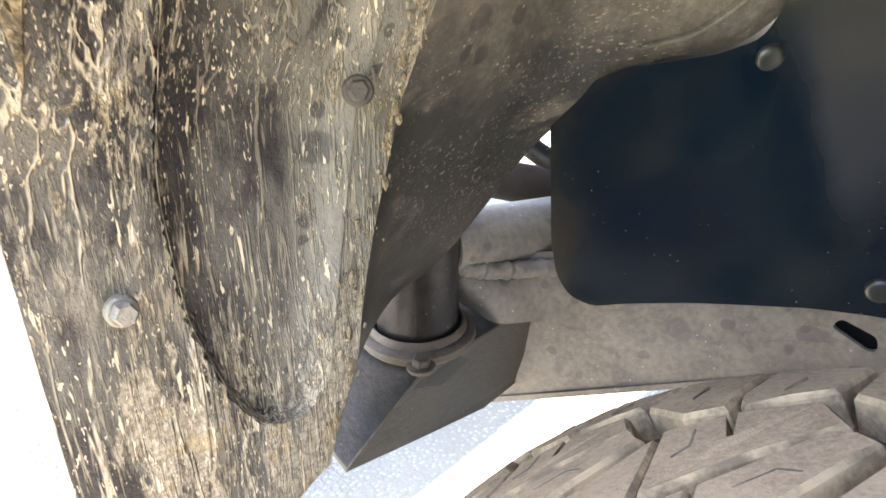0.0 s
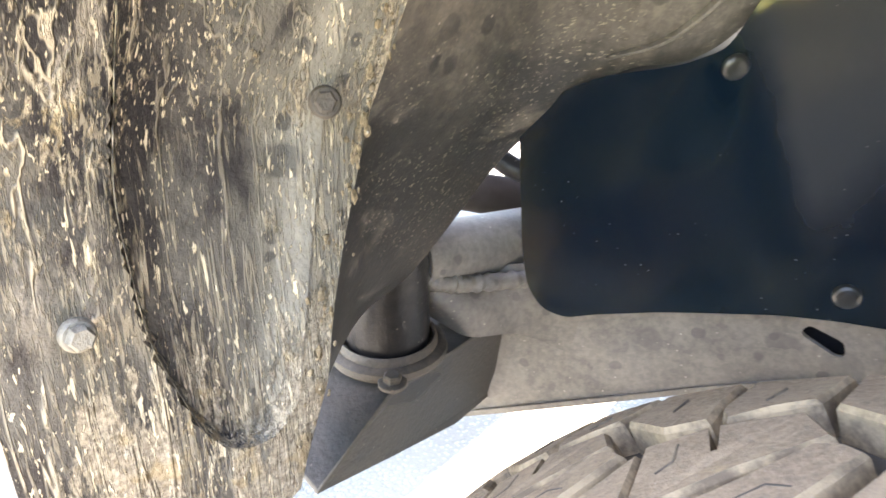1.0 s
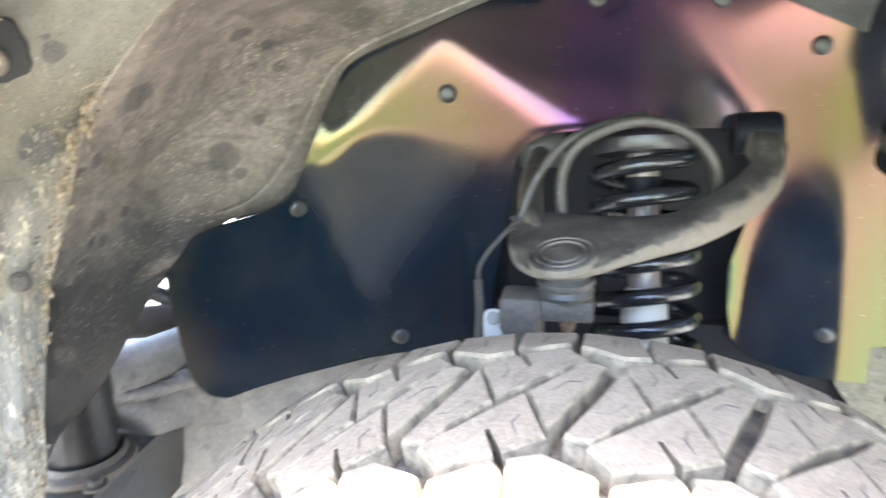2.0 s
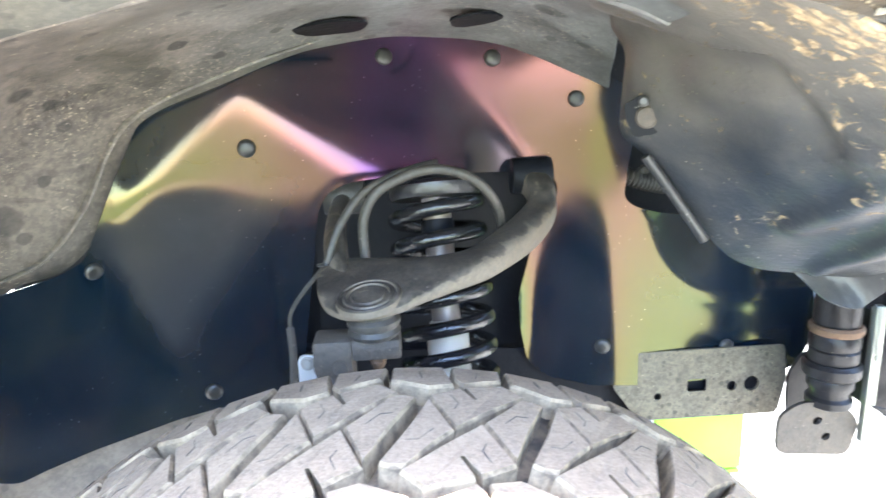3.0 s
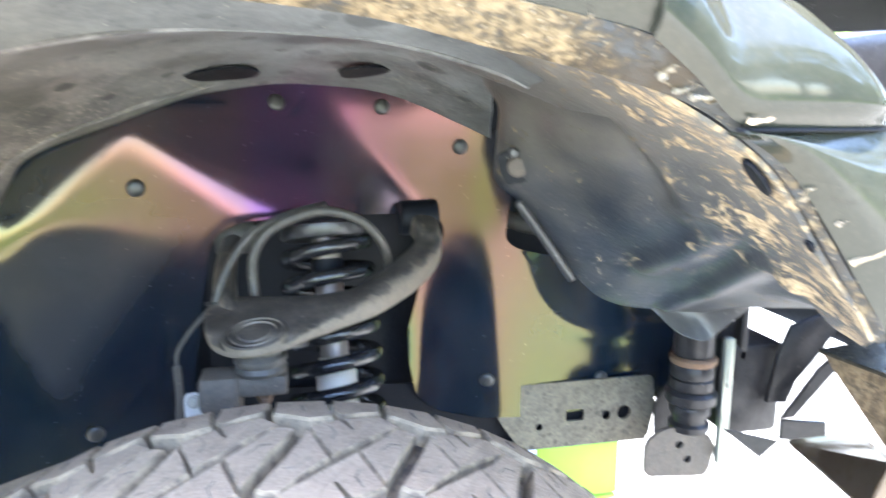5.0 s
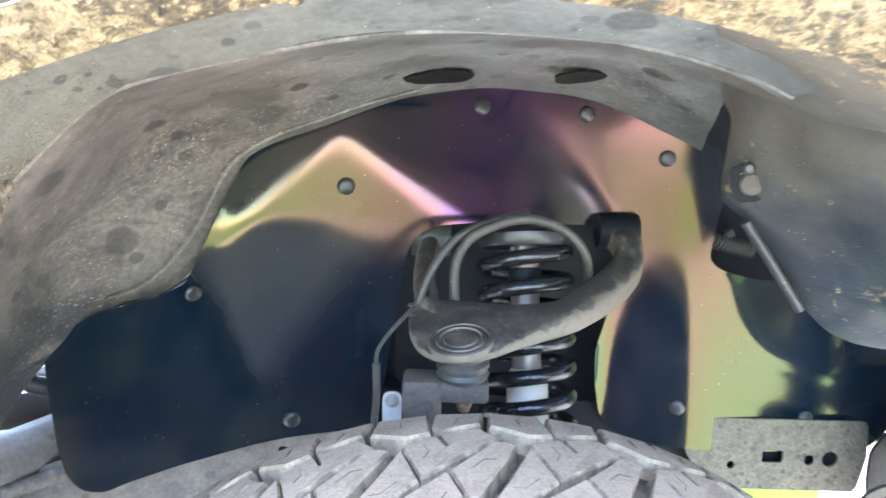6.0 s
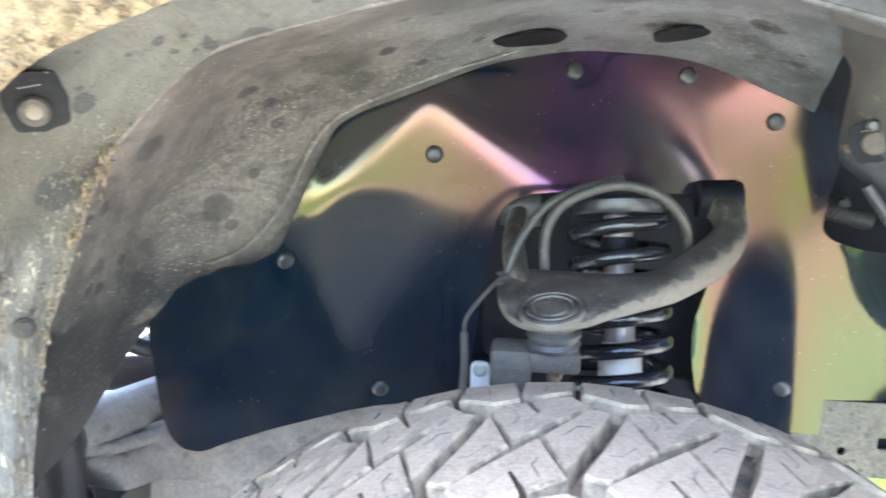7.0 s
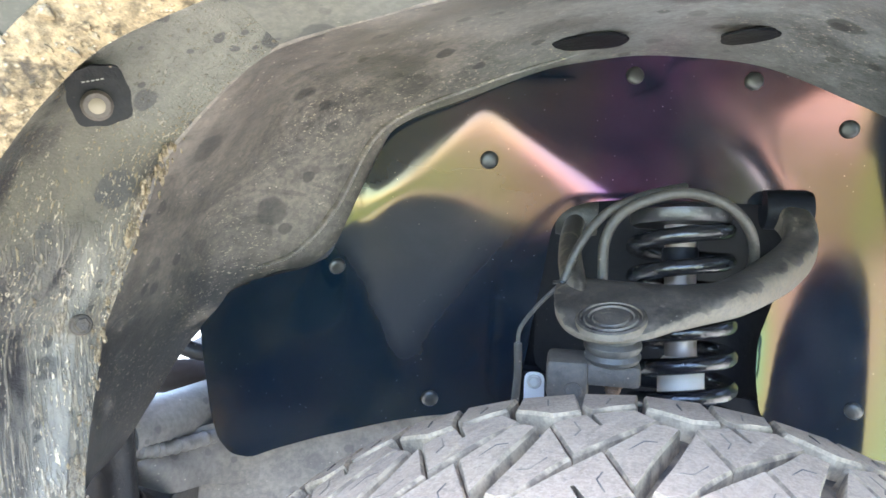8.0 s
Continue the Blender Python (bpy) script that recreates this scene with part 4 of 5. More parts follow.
        part("push_pin", lathe([(r, -0.002), (r, 0.0008), (r * 0.9, 0.0024), (r * 0.6, 0.0036), (r * 0.25, 0.0041), (0.0004, 0.0042)], p, p + n, 24), PIN_M, ob, "round plastic push pin")


splash_shield()


# ---- inner fender liner ----
def shy(x, z, d=0.012):
    return tuple(on_shield(x, z, d))


LINER = [  # lip, band, crease, wall, inner edge: from the rear foot over the top to the front seam
    [(-0.456, 0.033, 0.60), (-0.448, 0.10, 0.61), (-0.436, 0.170, 0.655), (-0.50, 0.225, 0.60), (-0.545, 0.28, 0.59)],
    [(-0.454, 0.033, 0.72), (-0.446, 0.11, 0.72), (-0.43, 0.195, 0.72), (-0.49, 0.255, 0.68), (-0.536, 0.305, 0.664)],
    [(-0.452, 0.032, 0.80), (-0.444, 0.12, 0.80), (-0.43, 0.213, 0.80), (-0.475, 0.295, 0.745), (-0.508, 0.36, 0.705)],
    [(-0.438, 0.030, 0.88), (-0.440, 0.13, 0.88), (-0.424, 0.235, 0.88), (-0.455, 0.335, 0.81), (-0.464, 0.430, 0.799)],
    [(-0.396, 0.038, 0.955), (-0.420, 0.13, 0.965), (-0.393, 0.240, 0.957), (-0.428, 0.375, 0.885), shy(-0.492, 0.800)],
    [(-0.368, 0.043, 0.988), (-0.404, 0.135, 1.00), (-0.378, 0.240, 0.988), (-0.412, 0.385, 0.92), shy(-0.435, 0.846)],
    [(-0.340, 0.048, 1.016), (-0.385, 0.14, 1.035), (-0.362, 0.24, 1.018), (-0.392, 0.39, 0.955), shy(-0.372, 0.868)],
    [(-0.298, 0.050, 1.058), (-0.325, 0.14, 1.10), (-0.308, 0.24, 1.072), (-0.335, 0.40, 1.030), shy(-0.325, 0.917)],
    [(-0.252, 0.050, 1.088), (-0.270, 0.14, 1.13), (-0.265, 0.24, 1.100), (-0.275, 0.40, 1.080), shy(-0.268, 1.023)],
    [(-0.150, 0.050, 1.122), (-0.155, 0.14, 1.155), (-0.152, 0.24, 1.129), (-0.160, 0.40, 1.122), shy(-0.162, 1.074)],
    [(-0.05, 0.050, 1.137), (-0.05, 0.14, 1.165), (-0.05, 0.24, 1.144), (-0.05, 0.40, 1.150), shy(-0.06, 1.107)],
    [(0.06, 0.050, 1.131), (0.06, 0.14, 1.160), (0.055, 0.24, 1.143), (0.05, 0.40, 1.155), shy(0.041, 1.115)],
    [(0.129, 0.050, 1.116), (0.13, 0.14, 1.148), (0.12, 0.24, 1.134), (0.13, 0.40, 1.148), shy(0.131, 1.105)],
    [(0.203, 0.050, 1.101), (0.20, 0.14, 1.130), (0.185, 0.24, 1.117), (0.20, 0.40, 1.125), shy(0.225, 1.070)],
    [(0.228, 0.052, 1.094), (0.228, 0.14, 1.118), (0.212, 0.24, 1.106), (0.230, 0.40, 1.112), shy(0.265, 1.053)],
]


for row in LINER[4:]:  # tuck the outer edge behind the arch lip
    x, y, z = row[0]
    row[0] = (x * 1.02, 0.056, z + 0.007)


def fender_liner():
    ob = thing("fender_liner", (-0.43, 0.1, 0.6), "dusty black plastic inner fender liner with dried drop marks", "fender liner")
    part("arch", loft([r[2:] for r in LINER], -0.003, 8, 8, 0.004), PLASTIC, ob)
    part("rear_band", loft([r[:3] for r in LINER[4:9]], -0.003, 10, 10, 0.003), MUD_REAR, ob, "band where the mud thins out to grey dust")
    part("outer_band", loft([r[:3] for r in LINER[8:]], -0.003, 8, 8, 0.003), BAND_M, ob, "outer band with dark oval drop marks")

    def foot_x(y, z):
        cols = [[float(np.interp(y, [q[1] for q in r[:3]], [q[k] for q in r[:3]])) for k in (2, 0)] for r in LINER[:8]]
        return float(np.interp(z, [c[0] for c in cols], [c[1] for c in cols]))

    pocket = rounded([(0.112, 1.08), (0.100, 0.92), (0.0965, 0.86), (0.103, 0.785), (0.121, 0.720), (0.135, 0.704), (0.158, 0.700), (0.176, 0.716), (0.192, 0.80), (0.208, 0.90), (0.218, 1.08)], 0.012, 4)
    rim = [(np.array(p), np.array(q)) for p, q in zip(pocket, pocket[1:] + pocket[:1])]

    def recess(u, v):
        if not inside(pocket, u, v):
            return 0.0
        w = np.array((u, v))
        d = min(float(np.linalg.norm(w - p - (q - p) * np.clip((w - p) @ (q - p) / ((q - p) @ (q - p) + 1e-12), 0, 1))) for p, q in rim)
        t = min(1.0, d / (0.0035 if u < 0.165 else 0.016))
        return 0.011 * t * t * (3 - 2 * t) * min(1.0, max(0.0, (0.975 - v) / 0.08))

    foot = [(0.033, 0.60), (0.105, 0.612), (0.172, 0.652), (0.196, 0.72), (0.214, 0.80), (0.236, 0.88), (0.243, 0.957), (0.243, 0.988), (0.042, 0.988), (0.038, 0.955), (0.031, 0.88), (0.033, 0.80)]
    lump = lambda u, v: 0.0015 * noise.noise(Vector((u * 60, v * 14, 0.3))) + 0.0025 * noise.noise(Vector((u * 16, v * 9, 2.0)))
    ease = lambda u, v: min(1.0, max(0.0, (0.984 + 0.008 * noise.noise(Vector((u * 45, 0.4, 1.0))) - v) / 0.03))
    rise = lambda u, v, d: -0.007 + (0.007 + d + lump(u, v)) * ease(u, v)  # sinks behind the band above
    bm = sheet(foot, lambda u, v, d: Vector((foot_x(u, v) - recess(u, v) + rise(u, v, 0.002) - d, u, v)), 0.004, step=0.0042)
    part("rear_foot", bm, MUD_REAR, ob, "rear foot crusted with streaks of dried mud")
    bm = sheet([(u, v) for u, v in pocket if v < 0.96] + [(0.210, 0.972), (0.106, 0.972)], lambda u, v, d: Vector((foot_x(u, v) - recess(u, v) + rise(u, v, 0.0032) - d, u, v)), 0.001, step=0.006)
    part("pocket", bm, MUD_POCKET, ob, "dark recessed pocket with dried mud runs")
    part("crease", tube([r[2] for r in LINER[4:15]], 0.0022, 8, 6, 0.8), PLASTIC, ob, "raised moulded crease")
    inner = [tuple(0.22 * np.array(r[3]) + 0.78 * np.array(r[4])) for r in LINER[5:11]]
    part("inner_fold", tube(inner, [0.002, 0.004, 0.0045, 0.0045, 0.004, 0.002], 8, 6, 0.6), PLASTIC, ob, "moulded fold along the shield")
    lumps, caked = random.Random(12), bmesh.new()
    for k in range(150):
        i = 0.3 + 6.0 * lumps.random() ** 0.8
        i, f = int(i), i - int(i)
        p = Vector(LINER[i][2]).lerp(Vector(LINER[i + 1][2]), f) + Vector((0.002, lumps.gauss(-0.006, 0.006), lumps.gauss(0, 0.004)))
        p.x = max(p.x, foot_x(min(p.y, 0.235), min(p.z, 1.01)) + 0.0005) if p.z < 0.95 else p.x
        r = 0.0009 + 0.0026 * lumps.random() ** 3
        got = bmesh.ops.create_icosphere(caked, subdivisions=1, radius=1.0, matrix=Matrix.Translation(p) @ Matrix.Diagonal((r * 0.6, r, r * lumps.uniform(1.0, 2.4), 1)))["verts"]
        for v in got:
            v.co += (v.co - p) * lumps.uniform(-0.35, 0.35)
    tagged(part("caked_mud", caked, MUD_DRY, ob, "lumps of dried tan mud along the crease"), kind="stuff")
    part("foot_bolt", hexagon((-0.436, 0.069, 0.812), (-0.3, 0.05, 0.83), 0.0060, 0.008, 0.0078), MUD_BOLT, ob, "grey hexagon bolt ringed with mud")
    part("side_bolt", hexagon((-0.414, 0.197, 0.893), (-0.3, 0.12, 0.93), 0.0058, 0.005, 0.0082), KNUCKLE_M, ob, "mud-caked bolt")
    # dark blotches, laid on the liner as ragged near-black plates
    for (x, y, z), wx, wy, seed in (((-0.044, 0.512, 1.1255), 0.040, 0.022, 1.0), ((0.106, 0.506, 1.1295), 0.030, 0.020, 5.0)):
        pts = []
        for k in range(30):
            a = 2 * math.pi * k / 30
            r = 1 + 0.30 * noise.noise(Vector((1.6 * math.cos(a), 1.6 * math.sin(a), seed))) + 0.12 * noise.noise(Vector((5 * math.cos(a), 5 * math.sin(a), seed)))
            u, v = wx * r * math.cos(a), wy * r * math.sin(a)
            pts.append((x + u, y + v + 0.12 * u, z + 0.09 * u - 0.22 * v))
        part("liner_blotch", plate(pts, (0, 0.3, 1), 0.003), DARK_IN, ob, "dark ragged blotch on the liner")


fender_liner()

# ---- front liner ----
FRONT = [
    [(0.115, 0.062, 1.129), (0.125, 0.15, 1.144), (0.165, 0.28, 1.126), (0.226, 0.41, 1.109)],
    [(0.190, 0.060, 1.112), (0.195, 0.15, 1.123), (0.208, 0.28, 1.110), (0.238, 0.41, 1.090)],
    [(0.243, 0.052, 1.088), (0.255, 0.15, 1.090), (0.25, 0.28, 1.082), (0.238, 0.41, 1.060)],
    [(0.276, 0.052, 1.070), (0.305, 0.15, 1.052), (0.275, 0.28, 1.038), (0.238, 0.41, 1.015)],
    [(0.302, 0.052, 1.048), (0.340, 0.15, 1.012), (0.315, 0.28, 0.985), (0.265, 0.41, 0.988)],
    [(0.331, 0.052, 1.011), (0.374, 0.15, 0.980), (0.362, 0.28, 0.948), (0.333, 0.41, 0.903)],
    [(0.353, 0.052, 0.981), (0.402, 0.15, 0.955), (0.402, 0.28, 0.926), (0.375, 0.41, 0.873)],
    [(0.368, 0.052, 0.961), (0.427, 0.15, 0.930), (0.442, 0.27, 0.908), (0.430, 0.40, 0.864)],
    [(0.378, 0.052, 0.944), (0.447, 0.13, 0.912), (0.490, 0.22, 0.902), (0.470, 0.38, 0.862)],
]


def front_liner():
    ob = thing("front_liner", (0.42, 0.3, 0.87), "black plastic front wheel-arch liner spattered with tan mud", "fender liner")
    bm = loft(FRONT, -0.003, 22, 16, 0.004)
    step_line = [(0.20, 0.30), (0.243, 0.253), (0.264, 0.194), (0.295, 0.19), (0.327, 0.19), (0.343, 0.171), (0.372, 0.146), (0.43, 0.15), (0.5, 0.17)]
    ridges = [([(0.365, 0.326, 0.927), (0.363, 0.247, 0.959), (0.353, 0.190, 0.980)], 0.009, 0.015), ([(0.427, 0.372, 0.878), (0.423, 0.299, 0.907), (0.401, 0.221, 0.943), (0.384, 0.171, 0.963), (0.395, 0.157, 0.958)], 0.011, 0.014),
              ([(0.333, 0.205, 0.999), (0.337, 0.200, 0.996)], 0.008, 0.018), ([(0.262, 0.30, 1.06), (0.29, 0.235, 1.045)], 0.006, 0.02)]
    way = Vector((-0.62, -0.25, -0.74)).normalized()  # towards the wheel
    for v in bm.verts:
        p = v.co.copy()
        t = (p.y - float(np.interp(p.x, [q[0] for q in step_line], [q[1] for q in step_line]))) / 0.022
        t = min(1.0, max(0.0, t)) * min(1.0, max(0.0, (0.40 - p.y) / 0.07))
        v.co -= way * 0.011 * t * t * (3 - 2 * t)
        for line, amp, w in ridges:
            d = min((p - Vector(a).lerp(Vector(b), min(1.0, max(0.0, (p - Vector(a)).dot(Vector(b) - Vector(a)) / (Vector(b) - Vector(a)).length_squared)))).length for a, b in zip(line, line[1:]))
            v.co += way * amp * math.exp(-(d / w) ** 2)
    part("shell", bm, SPLASHED, ob)
    # slots are closed plates, the shade inside them put into the colour
    for c, a, b in (((0.2985, 0.065, 1.0495), (0.0128, 0.004, -0.0115), (0.0012, 0.0085, 0.0004)), ((0.333, 0.0575, 1.0085), (0.003, 0.0005, -0.0035), (0.0004, 0.004, 0.0))):
        c, a, b = Vector(c) + way * 0.0035, Vector(a), Vector(b)
        part("slot", plate([tuple(c + a * math.copysign(abs(math.cos(q)) ** 0.7, math.cos(q)) + b * math.sin(q)) for q in (2 * math.pi * k / 20 for k in range(20))], tuple(-way), 0.003), DARK_IN, ob, "near-black plate standing for a slot in the muddy band")
    # drooping lobe at the foot
    lobe = [[(0.418, 0.40, 0.868), (0.442, 0.385, 0.843), (0.472, 0.38, 0.832), (0.490, 0.378, 0.842), (0.518, 0.35, 0.888)],
            [(0.41, 0.405, 0.885), (0.435, 0.40, 0.875), (0.455, 0.395, 0.870), (0.475, 0.385, 0.875), (0.505, 0.34, 0.905)],
            [(0.42, 0.395, 0.90), (0.44, 0.39, 0.90), (0.455, 0.37, 0.905), (0.47, 0.36, 0.908), (0.50, 0.31, 0.912)]]
    part("lobe", loft(lobe, 0.003, 8, 8), PLASTIC_DARK, ob, "moulded drooping lobe")
    part("rib", tube([(0.258, 0.402, 0.993), (0.285, 0.402, 0.957), (0.322, 0.402, 0.906)], 0.0055, 10, 6), PLASTIC_DARK, ob, "raised moulded rib")


front_liner()

def rock_light(at, aim, spin, size, label, lens=None):
    """A small square accent lamp pod with a round lens, unlit."""
    ob = thing("rock_light", at, label, "accent lamp", "lamps in the wheel arch")
    t = frame_to(at, aim) @ pose(0, 0, 0, 0, 0, spin)
    w = size
    shape = []
    for k in range(40):
        a = 2 * math.pi * k / 40
        r = w * (abs(math.cos(a)) ** 3.4 + abs(math.sin(a)) ** 3.4) ** (-1 / 3.4) * (1.0 + 0.035 * math.cos(8 * a))
        shape.append((r * math.cos(a), r * math.sin(a)))
    part("housing", sheet(shape, lambda u, v, d: t @ Vector((u, v, 0.010 - d)), 0.016, (), 0.009), DARK_IN if lens is None else POD_M, ob, "black moulded lamp housing")
    cx, cy, k = (0.0, -w * 0.1, 1.0) if lens is None else (-w * 0.15, -w * 0.28, 0.9)
    dome = 0.0 if lens is None else 0.003
    part("bezel", lathe([(w * 0.58 * k, 0.0), (w * 0.58 * k, 0.004), (w * 0.48 * k, 0.006)], t @ Vector((cx, cy, 0.009)), t @ Vector((cx, cy, 0.1)), 28), KNUCKLE_M, ob)
    part("lens", lathe([(w * 0.46 * k, -0.004), (w * 0.45 * k, -0.001 + dome), (w * 0.3 * k, 0.001 + dome), (w * 0.1 * k, 0.0015 + dome)], t @ Vector((cx, cy, 0.011)), t @ Vector((cx, cy, 0.1)), 28), lens or LENS_M, ob, "dusty round lens")
    if lens is None:
        part("cable_boss", lathe([(w * 0.3, 0), (w * 0.3, 0.008), (w * 0.18, 0.010)], t @ Vector((w * 0.1, w * 0.72, 0.008)), t @ Vector((w * 0.1, w * 0.72, 0.1)), 10), PLASTIC_DARK, ob)
    if lens is None:
        part("reflector", box(0, 0, 0, w * 0.34, w * 1.0, 0.003, 0.001, t @ pose(w * 0.78, -w * 0.25, 0.0105)), ZINC, ob, "bright side strip")
    part("marking", join(*[box(0, 0, 0, 0.0018, 0.0008, 0.0004, 0, t @ pose(w * (-0.35 + 0.15 * k), w * 0.55, 0.0103)) for k in range(5)]), PIN_GREY, ob, "tiny pale bars of lettering")


rock_light((0.250, 0.382, 1.034), (0.14, 0.10, 1.03), 20, 0.018, "small dusty square rock light on the front liner")
rock_light((-0.343, 0.142, 1.062), (-0.16, -0.10, 1.03), 12, 0.0175, "muddy black rock light under the arch lip", TAN_M)


# ---- fender sheet metal ----
FLIP = [(-0.460, 0.60), (-0.457, 0.72), (-0.454, 0.80), (-0.441, 0.88), (-0.398, 0.957), (-0.343, 1.019), (-0.300, 1.061), (-0.254, 1.091), (-0.15, 1.125), (-0.05, 1.140), (0.06, 1.134),
        (0.129, 1.119), (0.203, 1.104), (0.245, 1.091), (0.278, 1.072), (0.304, 1.050), (0.333, 1.013), (0.355, 0.983), (0.370, 0.963), (0.381, 0.945)]


def fender():
    ob = thing("fender", (0.4, 0.03, 0.93), "dark green-grey glossy painted truck fender, dusty and mud-splashed", "fender")
    def wide(x):
        return min(1.0, max(0.22, (x + 0.445) * 12)) if x < 0.2 else max(0.18, 1 - (x - 0.2) * 10)

    lip = [[(x, 0.050, z), (x * (1 + 0.008 * wide(x)), 0.050 - 0.006 * wide(x), z + 0.004 * wide(x)), (x * (1 + 0.020 * wide(x)), 0.050 - 0.014 * wide(x), z + 0.011 * wide(x)), (x * (1 + 0.032 * wide(x)), 0.050 - 0.021 * wide(x), z + 0.020 * wide(x))] for x, z in FLIP]
    part("arch_lip", loft(lip, -0.002, 8, 4, 0.0015), MUD_LIP, ob, "rolled arch edge crusted with dry mud")
    up = [[(x * 1.032, 0.029, z + 0.020), (x * 1.06, 0.012, z + 0.055), (x * 1.10, 0.006, z + 0.14), (x * 1.13, 0.03, z + 0.26)] for x, z in FLIP[4:13]]
    part("upper_panel", loft(up, 0.002, 6, 6), PAINT_M, ob)
    # the corner in front of the arch, wrapping round to the nose
    rows = []
    for x, z, ztop in ((0.262, 1.074, 1.0755), (0.283, 1.067, 1.0755), (0.308, 1.048, 1.0755), (0.338, 1.011, 1.0755), (0.360, 0.981, 1.0755), (0.376, 0.960, 1.0755), (0.388, 0.943, 1.075)):
        k = (x - 0.262) / 0.126
        rows.append([(x, 0.044, z), (x + 0.004, 0.035 - 0.001 * k, z + (ztop - z) * 0.33), (x + 0.006, 0.033 + 0.003 * k, z + (ztop - z) * 0.66), (x + 0.006, 0.039 + 0.007 * k, ztop)])
    for x, y, zb, zt, back in ((0.42, 0.036, 0.943, 1.0745, 0.012), (0.47, 0.040, 0.945, 1.070, 0.024), (0.54, 0.055, 0.947, 1.058, 0.045), (0.62, 0.10, 0.95, 1.040, 0.06), (0.70, 0.22, 0.95, 1.02, 0.06), (0.75, 0.42, 0.95, 1.0, 0.06)):
        rows.append([(x, y + 0.009, zb), (x + 0.005, y - 0.002, zb + 0.33 * (zt - zb)), (x + 0.004, y + 0.001 + 0.12 * back, zb + 0.68 * (zt - zb)), (x, y + back, zt)])
    part("front_corner", loft(rows, 0.002, 6, 10), PAINT_M, ob)
    edge = [(r[0][0], r[0][1] - 0.001, r[0][2] - 0.004) for r in rows[6:]]
    part("lower_edge", tube(edge, 0.005, 10, 6), PAINT_M, ob, "folded lower edge filmed with dust")
    # panel above the seam
    cap = []
    for x, y, z in ((0.205, 0.024, 1.122), (0.235, 0.034, 1.104), (0.265, 0.038, 1.080), (0.30, 0.038, 1.0775), (0.345, 0.040, 1.0775), (0.366, 0.048, 1.0785), (0.378, 0.07, 1.0795), (0.382, 0.12, 1.0805), (0.382, 0.22, 1.0805)):
        k = min(1.0, max(0.0, (x - 0.24) / 0.12))
        cap.append([(x, y, z), (x - 0.008 * k, y - 0.008, z + 0.016), (x - 0.036 * k - 0.004, y - 0.002, z + 0.05), (x - 0.09 * k - 0.01, y + 0.03, z + 0.10), (x - 0.16 * k - 0.02, y + 0.10, z + 0.14), (x - 0.2 * k - 0.02, y + 0.22, z + 0.15)])
    part("upper_corner", loft(cap, 0.002, 6, 8), PAINT_M, ob, "glossy painted corner above the seam")
    splash = random.Random(4)
    # clods of mud caked on the rolled edge, with pale tufts thrown over its rim
    for name, count, lo, hi, mat, label in (("caked_mud", 150, 0.15, 0.95, MUD_LIP, "clods of caked brown mud"), ("dried_mud", 46, 0.88, 1.16, MUD_DRY, "pale tufts of dried mud")):
        clods = bmesh.new()
        for k in range(count):
            i = splash.uniform(3.6, 18.2) if k % 3 == 0 else splash.uniform(3.6, 9.0)
            i, f, g = int(i), i - int(i), splash.uniform(lo, hi) * 3
            j = min(int(g), 2)
            row = [Vector(a).lerp(Vector(b), f) for a, b in zip(lip[i], lip[i + 1])]
            at = row[j].lerp(row[j + 1], g - j)
            out = (row[3] - row[0]).normalized()
            r = 0.0011 + 0.0030 * splash.random() ** 3
            long = splash.uniform(1.0, 1.7) if name == "caked_mud" else splash.uniform(1.4, 3.2)
            m = Matrix.Translation(at) @ out.to_track_quat("Z", "X").to_matrix().to_4x4() @ Matrix.Rotation(splash.uniform(-0.6, 0.6), 4, "X") @ Matrix.Diagonal((r, r * splash.uniform(0.7, 1.3), r * long, 1))
            new_verts = bmesh.ops.create_icosphere(clods, subdivisions=1, radius=1.0, matrix=m)["verts"]
            for v in new_verts:
                v.co += (v.co - at) * splash.uniform(-0.35, 0.35)
        tagged(part(name, clods, mat, ob, label), kind="stuff")
    for p, q, w in (((0.217, 0.040, 1.104), (0.223, 0.031, 1.1105), 0.0032), ((0.229, 0.044, 1.0965), (0.240, 0.036, 1.100), 0.0042), ((0.245, 0.043, 1.091), (0.259, 0.0345, 1.0965), 0.0026),
                    ((0.263, 0.038, 1.088), (0.284, 0.0335, 1.0925), 0.0016), ((0.267, 0.033, 1.0815), (0.279, 0.0295, 1.0835), 0.0032), ((0.311, 0.042, 1.041), (0.317, 0.0385, 1.0455), 0.0016),
                    ((0.347, 0.041, 0.9985), (0.369, 0.0335, 1.0075), 0.0018), ((0.334, 0.0395, 1.023), (0.339, 0.0375, 1.0245), 0.0018), ((0.236, 0.040, 1.094), (0.250, 0.036, 1.0935), 0.0035)):
        p, q = Vector(p), Vector(q)
        line = [tuple(p.lerp(q, k / 5) + Vector((splash.uniform(-1, 1), 0, splash.uniform(-1, 1))) * 0.0012) for k in range(6)]
        part("mud_splash", tube(line, [w * f * splash.uniform(0.5, 1.1) for f in (1.2, 0.9, 0.5, 0.6, 0.3, 0.1)], 8, 3, 0.35), MUD_DRY, ob, "spike of dried splashed mud")
    part("seam", tube([(0.262, 0.036, 1.0765), (0.31, 0.037, 1.0765), (0.355, 0.041, 1.0765), (0.374, 0.052, 1.077), (0.385, 0.060, 1.0765), (0.42, 0.050, 1.0755), (0.47, 0.066, 1.071)], 0.0012, 8, 6), DARK_IN, ob, "dark panel gap")


fender()


# ---- frame ----
def rail_y(x):
    return 0.600 - 0.38 * max(0.0, -0.26 - x)


